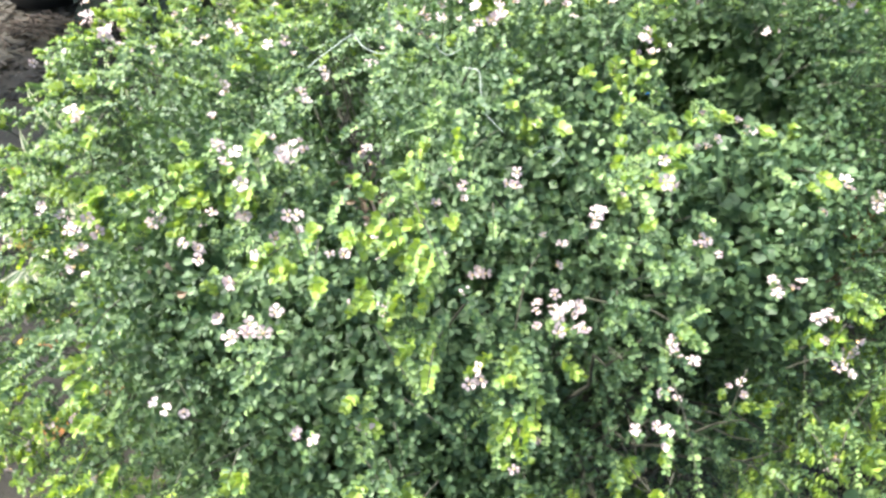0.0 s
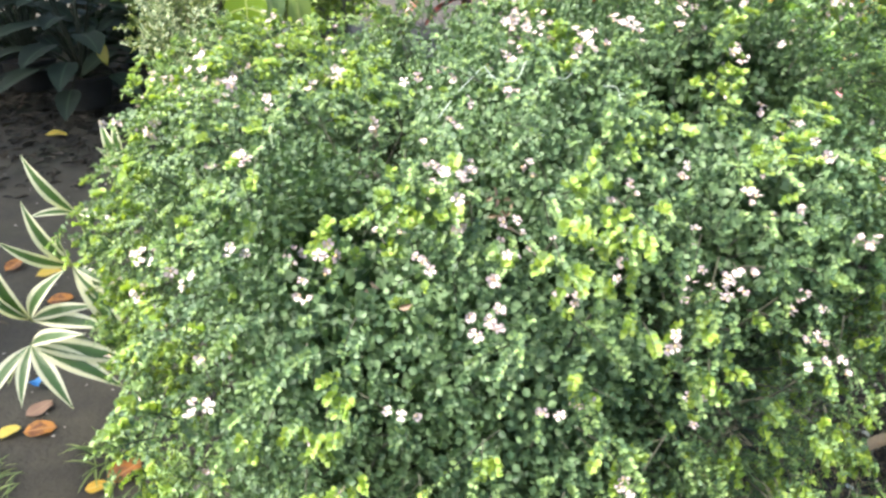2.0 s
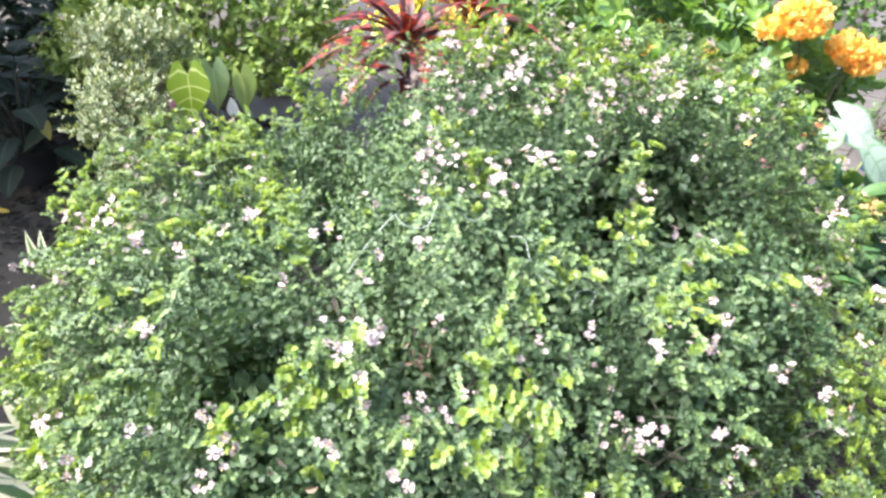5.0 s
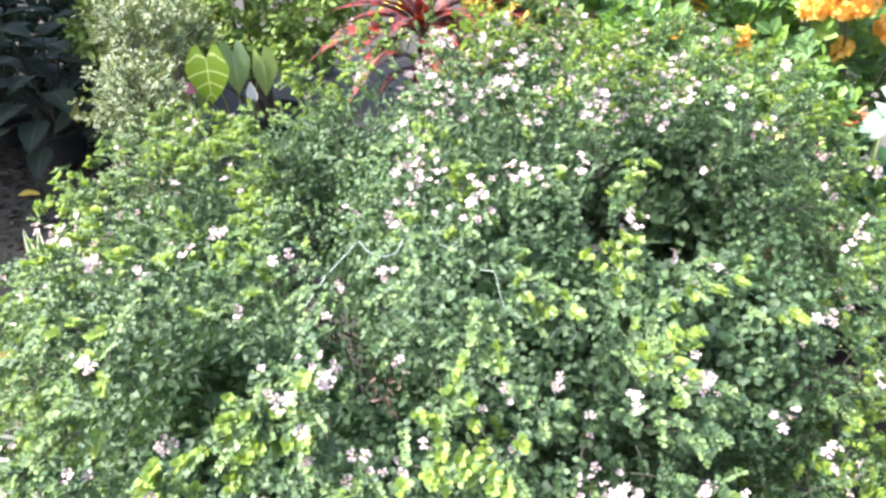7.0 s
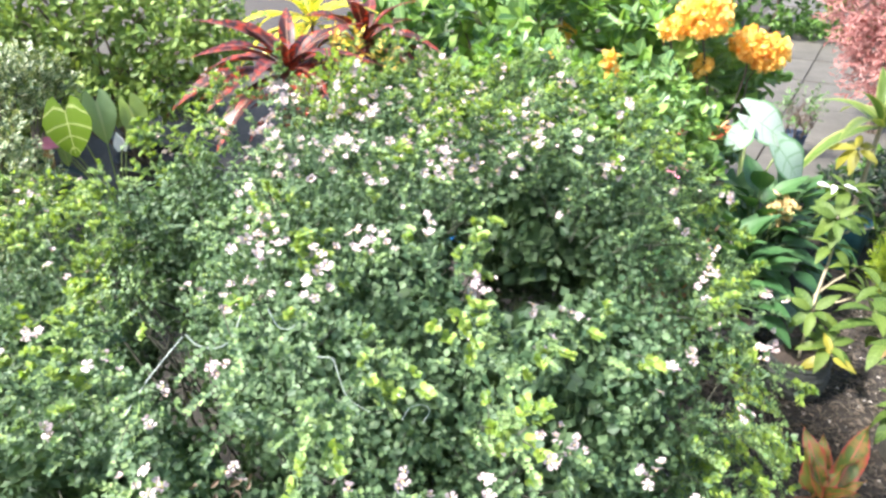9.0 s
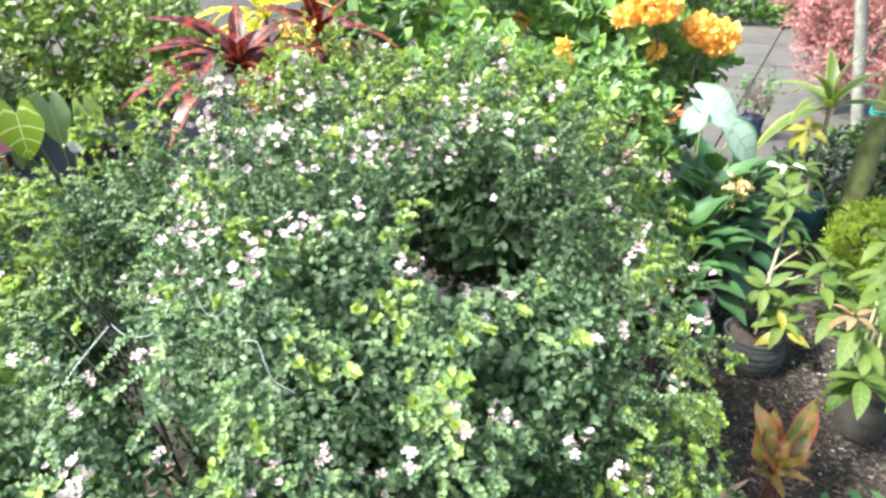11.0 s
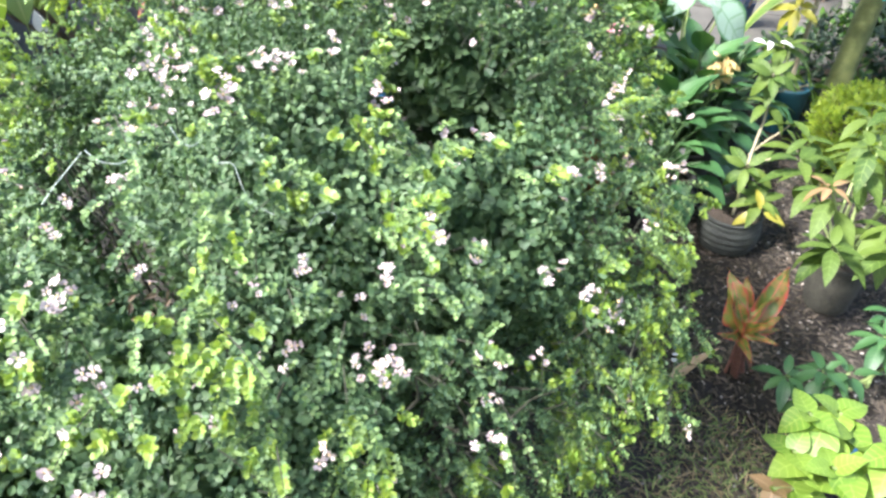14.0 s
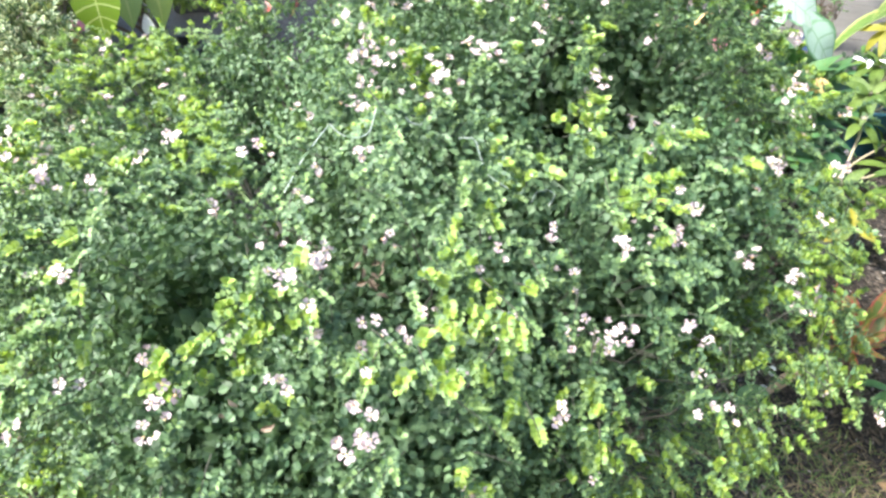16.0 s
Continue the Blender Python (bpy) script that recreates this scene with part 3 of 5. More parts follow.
BLOOMS_BACK = [(-.265, 1.237, 1.198), (-.418, 1.049, 1.152), (-.544, 1.203, 1.13), (-.358, 1.273, 1.181), (-.302, 1.035, 1.189), (-.259, 1.065, 1.197), (.187, 1.059, 1.278), (.014, 1.057, 1.255),
               (.056, 1.091, 1.269), (.103, 1.052, 1.26), (-.031, 1.086, 1.2), (.328, 1.255, 1.305), (-.069, 1.186, 1.158), (.157, 1.364, 1.295), (.154, 1.051, 1.284), (.322, 1.206, 1.292),
               (.028, 1.099, 1.269), (.335, 1.291, 1.314), (.384, 1.29, 1.266), (.283, 1.151, 1.332), (.183, 1.325, 1.308), (.283, 1.509, 1.341), (.195, 1.655, 1.344), (.385, 1.637, 1.338),
               (.125, 1.399, 1.298), (.066, 1.323, 1.273), (.447, 1.412, 1.305), (.487, 1.247, 1.34), (.49, 1.346, 1.353), (.238, 1.035, 1.292), (.545, 1.447, 1.322)]
BLOOMS = BLOOMS_FRONT + BLOOMS_CROWN + BLOOMS_BACK

# other places on the crown's surface
CREST = [(.09, .83, 1.225), (-.06, .925, 1.225), (.0, .96, 1.23), (.11, .81, 1.185), (.17, .83, 1.15), (-.12, .87, 1.18), (.05, .9, 1.225), (.645, .866, 1.04), (.541, .71, .99), (.374, .634, 1.1), (.272, .539, .97), (.174, .64, .91), (-.65, .98, .906), (-.395, .64, .97), (-.52, .756, .79), (.668, 1.4, 1.296), (.645, 1.217, 1.318)]


# lengths of garden twine that lie over the crown
TWINES = ([(-0.125, 0.865, 1.19), (-0.10, 0.89, 1.215), (-0.063, 0.922, 1.24)],
          [(-0.06, 0.926, 1.24), (-0.05, 0.918, 1.228), (-0.03, 0.915, 1.222), (-0.014, 0.922, 1.224), (-0.004, 0.942, 1.236), (0.004, 0.958, 1.245)],
          [(0.03, 0.955, 1.24), (0.038, 0.935, 1.226), (0.052, 0.93, 1.222), (0.07, 0.945, 1.232)],
          [(0.075, 0.845, 1.24), (0.092, 0.838, 1.242), (0.095, 0.824, 1.222), (0.1, 0.812, 1.205), (0.122, 0.803, 1.19)],
          [(0.158, 0.818, 1.158), (0.168, 0.83, 1.164), (0.185, 0.832, 1.164), (0.193, 0.826, 1.158), (0.18, 0.816, 1.15)])


def flower_mesh(name, open_, seed):
    """Five clawed round petals about a small eye, two centimetres across."""
    rg = np.random.default_rng(seed)
    V, F, UV, mi, o = [], [], [], [], 0
    for i in range(5):
        a = i * 2 * np.pi / 5 + rg.normal(0, 0.12)
        L = 0.0115 * rg.uniform(0.85, 1.1)
        v = np.array([0, 0.35, 0.5, 0.72, 0.92, 1.0])
        w = np.array([0.06, 0.08, 0.24, 0.33, 0.24, 0.0]) * L
        tilt = open_ + rg.normal(0, 0.15)
        pts, uvs = [], []
        for s, u in ((-1, 0.0), (0, 0.5), (1, 1.0)):
            y = v * L * math.cos(tilt)
            z = v * L * math.sin(tilt) - 0.0022 * v ** 3 + 0.0014 * abs(s) * np.sin(v * 6 + i)
            x = s * w
            pts.append(np.stack([x * math.cos(a) - y * math.sin(a), x * math.sin(a) + y * math.cos(a), z], 1))
            uvs.append(np.stack([np.full(6, u), v], 1))
        V.append(np.concatenate(pts)), UV.append(np.concatenate(uvs))
        for c in range(2):
            for k in range(5):
                F.append((o + c * 6 + k, o + (c + 1) * 6 + k, o + (c + 1) * 6 + k + 1, o + c * 6 + k + 1))
                mi.append(0)
        o += 18
    ring = [(0.0022 * math.cos(t), 0.0022 * math.sin(t), 0.0012) for t in np.linspace(0, 2 * np.pi, 6, endpoint=False)]
    low = [(x * 0.7, y * 0.7, -0.002) for x, y, _ in ring]
    V.append(np.array(ring + low)), UV.append(np.full((12, 2), 0.5))
    for k in range(6):
        F.append((o + k, o + 6 + k, o + 6 + (k + 1) % 6, o + (k + 1) % 6)), mi.append(1)
    F.append((o, o + 1, o + 2, o + 3)), mi.append(1)
    F.append((o, o + 3, o + 4, o + 5)), mi.append(1)
    return np_mesh(name, np.concatenate(V), F, [M_PETAL, M_EYE], mi, np.concatenate(UV), smooth=True)


def build_bush():
    bush = thing("flowering_shrub", BUSH_AT, "dense rounded shrub with tiny glossy leaves and pinkish-white flowers", "shrub")
    # the crown swells and dips so that the flowering shoots stand at its surface
    S0, SN, _ = cloud(BUSH_LOBES, 9000, rough=0.0, deep=0.0)
    B = np.array(BLOOMS + CREST)
    near = [int(np.argmin(((S0 - b) ** 2).sum(1))) for b in B]
    swell = np.clip(np.array([(b - S0[j]) @ SN[j] for b, j in zip(B, near)]), -0.2, 0.14)

    def bulge(P):
        """How far the crown stands out or in at these places."""
        wt = np.exp(-((P[:, None, :] - B[None]) ** 2).sum(2) / (2 * 0.065 ** 2))
        return ((wt * swell).sum(1) - 0.002) / (wt.sum(1) + 0.12)

    def skin(n, rough, deep, sink):
        """Points on the crown with their normals, away from its hollows and thinner behind and underneath."""
        P, N, lump = cloud(BUSH_LOBES, n, rough=rough, deep=deep, freq=6.0)
        P = P + N * (bulge(P) - sink)[:, None]
        # dips: patches on the crown, and furrows that run down the sides between hanging branches
        patch = np.array([0.5 * noise.noise(Vector(p) * 4.0 + Vector((9, 2, 5))) + 0.95 * noise.noise(Vector(p) * 8.5) for p in P])
        az = np.arctan2(P[:, 1] - 1.3, P[:, 0] - 0.1) * 0.75
        furrow = np.array([noise.noise(Vector((a * 13.0, z * 2.6, 4.0))) for a, z in zip(az, P[:, 2])])
        side_w = np.clip((1.13 - P[:, 2]) / 0.16, 0, 1)
        thin = patch * (1 - 0.6 * side_w) + 1.5 * furrow * side_w + 0.05 * side_w
        thin = thin - 0.6 * np.exp(-((P[:, 0] + 0.14) / 0.18) ** 2 - ((P[:, 1] - 1.45) / 0.22) ** 2)
        keep = P[:, 2] > 0.04 + 0.62 * np.clip((P[:, 0] - 0.02) / 0.4, 0, 1) * np.clip((1.05 - P[:, 1]) / 0.15, 0, 1) + 0.05 * lump
        for c, r in BUSH_GAPS:
            keep &= ((P - np.array(c)) ** 2).sum(1) > (r * (1 + 0.25 * lump)) ** 2
        keep &= (N[:, 2] > -0.8) & ~(((N[:, 1] > 0.45) & (N[:, 2] < 0.45)) & (RNG.random(len(P)) < 0.3))
        return P[keep], N[keep], thin[keep]

    def fall_line(P, N):
        """The way outwards and down along the crown."""
        g = np.stack([P[:, 0] - 0.12, P[:, 1] - 1.35, np.full(len(P), -0.35)], 1)
        g = g - N * (g * N).sum(1)[:, None]
        return unit(g)

    # leafy sprays arch out of the crown, each a fan of a few shoots
    H, HN, Ht = skin(19000, 0.16, 0.05, 0.016)
    ok = (Ht > 0.0) | (RNG.random(len(H)) < 0.05)
    H, HN, Ht = H[ok], HN[ok], Ht[ok]
    # sprays crowd into clumps with gaps between them
    mid = []
    for j in RNG.permutation(len(H)):
        if len(mid) < 900 and (not mid or ((np.array(mid) - H[j]) ** 2).sum(1).min() > 0.056 ** 2):
            mid.append(H[j])
    mid = np.array(mid)
    clump = np.concatenate([((h[:, None] - mid[None]) ** 2).sum(2).argmin(1) for h in np.array_split(H, 12)])
    away = np.linalg.norm(H - mid[clump], axis=1)
    reach = RNG.uniform(0.026, 0.046, len(mid))[clump]
    ok = (away < reach) | (RNG.random(len(H)) < 0.1)
    H, HN, Ht, clump, away, reach = (a[ok] for a in (H, HN, Ht, clump, away, reach))
    lift = RNG.normal(0.0, 0.015, len(mid))[clump] + 0.024 * (1 - np.clip(away / reach, 0, 1.5) ** 2)
    luck = np.where(RNG.random(len(H)) < 0.75, RNG.random(len(mid))[clump], RNG.random(len(H)))
    nh, each = len(H), 3
    fresh_h = np.array([noise.noise(Vector(p) * 6.5 + Vector((3, 7, 1))) for p in H])
    # extra pale sprays on the back ridge partly put lens haze into leaf colour
    light_h = luck < np.clip(0.44 + 1.15 * fresh_h + 0.6 * np.clip((H[:, 1] - 1.35) / 0.4, 0, 1) - 0.25 * np.exp(-((H[:, 0] - 0.1) / 0.16) ** 2 - ((H[:, 1] - 0.9) / 0.13) ** 2) + 0.2 * np.clip((1.1 - H[:, 1]) / 0.3, 0, 1) + 0.34 * np.clip((1.05 - H[:, 2]) / 0.15, 0, 1) * np.where(H[:, 0] < -0.12, 0.2, 1.0) - 0.8 * np.exp(-((H[:, 0] + 0.12) / 0.27) ** 2 - ((H[:, 1] - 1.5) / 0.33) ** 2), 0.03, 0.94)
    HD = unit(HN * RNG.uniform(0.25, 0.9, (nh, 1)) + fall_line(H, HN) * RNG.uniform(0.3, 1.0, (nh, 1)) + (H - mid[clump]) * 14 + np.array([0, 0, 0.22]) + RNG.normal(0, 0.26, (nh, 3)))
    HL = RNG.uniform(0.03, 0.066, nh) * np.where(light_h, 1.12, 0.95)
    rise = RNG.normal(0.0, 0.006, nh) + lift + np.where(light_h, 0.01, -0.008) + 0.11 * np.clip(Ht, -0.6, 0.45)
    D1 = unit(np.repeat(HD, each, 0) + RNG.normal(0, 0.34, (nh * each, 3)))
    L1 = np.repeat(HL, each) * RNG.uniform(0.65, 1.1, nh * each)
    P1 = np.repeat(H + HN * rise[:, None] - HD * (0.72 * HL)[:, None], each, 0) + RNG.normal(0, 0.006, (nh * each, 3))
    # older growth between and under the sprays
    P2, N2, t2 = skin(18000, 0.16, 0.12, 0.07)
    ok = (t2 > -0.05) | (RNG.random(len(P2)) < 0.45)
    P2, N2, t2 = P2[ok], N2[ok], t2[ok]
    P2 = P2 - N2 * np.clip((0.14 - t2) * 0.62, 0, 0.24)[:, None]
    D2 = unit(N2 * 0.8 + np.array([0, 0, 0.3]) + RNG.normal(0, 0.5, P2.shape))
    L2 = RNG.uniform(0.03, 0.06, len(P2))
    # shoots that carry the blooms
    BP = np.repeat(np.array(BLOOMS), 2, 0) + RNG.normal(0, 0.01, (len(BLOOMS) * 2, 3)) - np.array([0, -0.02, 0.062])
    DB = unit(np.tile([0, -0.35, 1.0], (len(BP), 1)) + RNG.normal(0, 0.25, (len(BP), 3)))
    P, T = np.concatenate([P1, P2, BP]), np.concatenate([D1, D2, DB])
    N = np.concatenate([np.repeat(HN, each, 0), N2, np.tile([0, -0.3, 0.95], (len(BP), 1))])
    length = np.concatenate([L1, L2, RNG.uniform(0.025, 0.045, len(BP))])
    thin = np.concatenate([np.repeat(Ht, each), t2, np.ones(len(BP))])
    crest = np.concatenate([np.ones(len(P1), bool), np.zeros(len(P2), bool), np.ones(len(BP), bool)])
    light = np.concatenate([np.repeat(light_h, each), np.zeros(len(P2), bool), RNG.random(len(BP)) < 0.4])
    fresh = np.concatenate([np.repeat(fresh_h, each), np.zeros(len(P2) + len(BP))])
    # the hollows stay open
    open_ = np.ones(len(P), bool)
    for c, r in BUSH_GAPS:
        for f in (0.5, 1.0):
            open_ &= ((P + T * (f * length)[:, None] - np.array(c)) ** 2).sum(1) > (0.95 * r) ** 2
    # nothing stands right over a bloom
    for b in BLOOMS:
        open_ &= ((P + T * length[:, None] - np.array(b) - np.array([0, -0.018, 0.013])) ** 2).sum(1) > 0.027 ** 2
    # nor over the twine
    for pts in TWINES:
        for a, b in zip(pts, pts[1:]):
            for f in (0.0, 0.5, 1.0):
                q = np.array(a) * (1 - f) + np.array(b) * f + np.array([0, -0.014, 0.01])
                open_ &= ((P + T * length[:, None] - q) ** 2).sum(1) > 0.021 ** 2
    open_ |= thin == 1.0
    P, T, N, length, thin, crest, light, fresh = (a[open_] for a in (P, T, N, length, thin, crest, light, fresh))
    k, per = len(P), 22
    bend = RNG.uniform(0.05, 0.35, k)
    young = light & (RNG.random(k) < np.clip(0.4 + 0.75 * fresh, 0.08, 0.85))
    P = P + T * np.where(young, 0.5 * length, 0.0)[:, None]
    length = np.where(young, 0.5 * length, length)

    def along(s):
        """Places on the arching shoots: s from 0 at the foot to 1 at the tip, a column for each leaf."""
        q = P[:, None, :] + T[:, None, :] * (s * length[:, None])[:, :, None]
        q[:, :, 2] -= bend[:, None] * s ** 2 * length[:, None]
        return q

    s = np.tile(np.concatenate([np.repeat(np.linspace(0.1, 0.95, per // 2 - 1) ** 0.7, 2), [0.98, 1.0]]), (k, 1))
    base = along(s)
    side = unit(np.cross(T, N + RNG.normal(0, 0.2, N.shape)))
    other = np.cross(side, T)
    # opposite leaves in pairs, most of them spread flat to the light
    ang = np.arange(per)[None] * np.pi + np.where((np.arange(per)[None] // 2) % 2 == 1, 0.75, 0.0) + RNG.normal(0, 0.3, (k, per))
    h = np.cos(ang)[:, :, None] * side[:, None] + np.sin(ang)[:, :, None] * other[:, None]
    D = h + T[:, None] * (0.25 + 0.6 * s)[:, :, None]
    U = N[:, None] * 0.5 + T[:, None] * 0.55 + other[:, None] * 0.25 + np.array([0, 0, 0.4]) - h * 0.15 + RNG.normal(0, 0.26, (k, per, 3))
    S = RNG.uniform(0.0058, 0.0092, (k, per)) * (1.1 - 0.28 * s)
    # colour of growth: mature within, lighter towards the tips, some shoots young
    kind = np.zeros((k, per), int)
    kind[crest[:, None] & (s > 0.55) & (RNG.random((k, per)) < 0.45)] = 1
    kind[light[:, None] & (s > 0.35) & (RNG.random((k, per)) < 0.85)] = 1
    kind[young[:, None] & (s > 0.3) & (RNG.random((k, per)) < 0.75)] = 2
    S = S * np.where(young, 1.28, 1.0)[:, None]
    tpl = small_blade(0.74, 0.1)
    for pick, some in ((crest, slice(0, per)), (~crest, slice(4, 18))):
        V, F, UV = scatter(tpl, base[pick, some].reshape(-1, 3) - BUSH_AT, D[pick, some].reshape(-1, 3), U[pick, some].reshape(-1, 3), S[pick, some].ravel() * np.where(some.start, 1.08, 1.0))
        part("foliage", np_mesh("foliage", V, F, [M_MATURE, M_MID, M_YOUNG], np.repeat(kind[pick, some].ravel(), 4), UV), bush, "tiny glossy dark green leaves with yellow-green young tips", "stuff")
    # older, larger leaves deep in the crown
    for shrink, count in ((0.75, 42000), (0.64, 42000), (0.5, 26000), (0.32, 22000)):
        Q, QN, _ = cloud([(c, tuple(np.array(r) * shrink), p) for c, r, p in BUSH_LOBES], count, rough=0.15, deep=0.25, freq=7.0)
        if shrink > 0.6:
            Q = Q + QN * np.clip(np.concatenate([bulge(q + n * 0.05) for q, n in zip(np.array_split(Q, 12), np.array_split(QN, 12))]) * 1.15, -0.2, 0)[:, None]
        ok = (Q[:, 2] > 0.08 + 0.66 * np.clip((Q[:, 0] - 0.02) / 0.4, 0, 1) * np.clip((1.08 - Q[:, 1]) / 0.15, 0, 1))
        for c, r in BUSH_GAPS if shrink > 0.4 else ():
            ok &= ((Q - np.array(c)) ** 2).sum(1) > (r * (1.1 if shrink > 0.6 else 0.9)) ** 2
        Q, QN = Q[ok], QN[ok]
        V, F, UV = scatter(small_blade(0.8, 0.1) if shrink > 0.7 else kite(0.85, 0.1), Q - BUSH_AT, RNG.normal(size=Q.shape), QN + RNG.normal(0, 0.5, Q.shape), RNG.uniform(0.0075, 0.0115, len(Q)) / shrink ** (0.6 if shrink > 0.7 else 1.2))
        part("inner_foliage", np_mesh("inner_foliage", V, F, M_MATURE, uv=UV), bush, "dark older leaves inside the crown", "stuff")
    # twigs that carry the leaves
    line = along(np.tile(np.linspace(-0.4, 1.0, 4), (k, 1)))
    Vs, Fs, o = [], [], 0
    for i in range(0, k, 4):
        V1, F1 = tube(line[i], 0.0010, 0.0005, 3)
        Vs.append(V1 - BUSH_AT), Fs.append(F1 + o)
        o += len(V1)
    part("twig", np_mesh("twig", np.concatenate(Vs), np.concatenate(Fs), M_TWIG), bush, "thin brown twigs", "stuff")
    # limbs from the root to the crown
    picks = RNG.choice(len(P), 150, replace=False)
    for j in range(16):
        a = j / 16 * 2 * np.pi
        root = np.array([0.06 * math.cos(a), 0.06 * math.sin(a), -0.02])
        fork = np.array([0.28 * math.cos(a), 0.33 * math.sin(a), 0.45 + 0.1 * math.sin(3 * j)])
        lines = [(arc(root, fork, 0.03, 7, 0.008), 0.016, 0.009, 7)]
        near = sorted(picks, key=lambda q: np.linalg.norm(P[q] - BUSH_AT - fork - np.array([0.1 * math.cos(a), 0.1 * math.sin(a), 0.2])))[:9]
        for q in near:
            lines.append((arc(fork, P[q] - BUSH_AT - T[q] * 0.06, 0.04, 7, 0.014), 0.0045, 0.001, 5))
        part("branch", tubes("branch", lines, M_TWIG), bush)
    # blooms
    meshes = [flower_mesh("flower", t, i) for i, t in enumerate((0.15, 0.45, 0.8, 0.3))]
    spots = []
    for b in BLOOMS:
        for _ in range(RNG.integers(3, 6)):
            spots.append((np.array(b) + RNG.normal(0, 0.009, 3) + np.array([0, -0.006, -0.004]), np.array([0.05, -0.35, 1.0])))
    tips = along(np.ones((k, 1)))[:, 0]
    outer = np.where(crest & (N[:, 2] > -0.15) & (thin > -0.1))[0]
    ridge = np.exp(-((tips[outer, 0] - 0.25) / 0.3) ** 2 - ((tips[outer, 1] - 1.42) / 0.26) ** 2)
    wgt = 0.22 + 2.6 * ridge
    # small blooms past those, joined
    more = np.repeat(outer[RNG.choice(len(outer), 330, p=wgt / wgt.sum())], 3)
    fv = np.zeros(len(meshes[1].vertices) * 3)
    meshes[1].vertices.foreach_get("co", fv)
    fv = fv.reshape(-1, 3)
    ff = np.array([tuple(p.vertices) for p in meshes[1].polygons])
    fu = np.full((len(fv), 2), 0.5)
    nb = len(more)
    V, F, UV = scatter((fv, ff, fu), tips[more] + RNG.normal(0, 0.009, (nb, 3)) - BUSH_AT, RNG.normal(size=(nb, 3)), T[more] + np.array([0, -0.2, 0.4]), RNG.uniform(0.5, 0.88, nb))
    part("blossom", np_mesh("blossom", V, F, [M_PETAL, M_EYE], np.tile([p.material_index for p in meshes[1].polygons], nb), UV, smooth=True), bush, "many small pinkish-white flowers", "stuff")
    for i, (p, d) in enumerate(spots[:370]):
        z = unit(d + RNG.normal(0, 0.35, 3))
        x = unit(np.cross(z, RNG.normal(size=3)))
        y = np.cross(z, x)
        sc = RNG.uniform(0.5, 0.78)
        m = Matrix([[x[r] * sc, y[r] * sc, z[r] * sc, p[r] - BUSH_AT[r]] for r in range(3)] + [[0, 0, 0, 1]])
        part("flower", meshes[i % 4], bush, m=m)
    # closed buds and petals caught among the leaves
    q = outer[RNG.choice(len(outer), 420, p=wgt / wgt.sum())]
    V, F, UV = scatter(small_blade(0.9, 0.3), tips[q] + RNG.normal(0, 0.006, (420, 3)) - BUSH_AT, RNG.normal(size=(420, 3)), T[q], RNG.uniform(0.005, 0.009, 420))
    part("bud", np_mesh("bud", V, F, M_PETAL, uv=UV), bush, "small white buds and loose petals", "stuff")
    # dead brown leaves in the gaps
    c = np.where((np.arange(18) < 15)[:, None], np.array([[-0.04, 0.86, 1.065]]), np.array([[-0.2, 0.66, 1.04]]))
    V, F, UV = scatter(small_blade(0.4, 0.2), c + RNG.normal(0, 0.014, (18, 3)) - BUSH_AT, RNG.normal(size=(18, 3)), RNG.normal(size=(18, 3)) + np.array([0, -0.8, 0.8]), RNG.uniform(0.01, 0.02, 18))
    part("dead_leaves", np_mesh("dead_leaves", V, F, M_DEAD, uv=UV), bush, "withered brown leaves caught in the crown", "stuff")


build_bush()


def build_twine():
    for pts in TWINES:
        P = np.array(pts)
        t = np.linspace(0, len(P) - 1, 4 * len(P))
        C = np.stack([np.interp(t, np.arange(len(P)), P[:, i]) for i in range(3)], 1)
        for _ in range(2):
            C[1:-1] = (C[:-2] + C[1:-1] * 2 + C[2:]) / 4
        o = C[0].copy()
        ob = new("twine", tubes("twine", [(C - o, 0.0008 - 0.0003 * (len(P) == 5), 0.0007 - 0.0003 * (len(P) == 5), 6)], M_TWINE))
        ob.location = o
        tagged(ob, "thin pale garden twine tangled over the flowering shrub", "twine", "twine on the shrub")


build_twine()

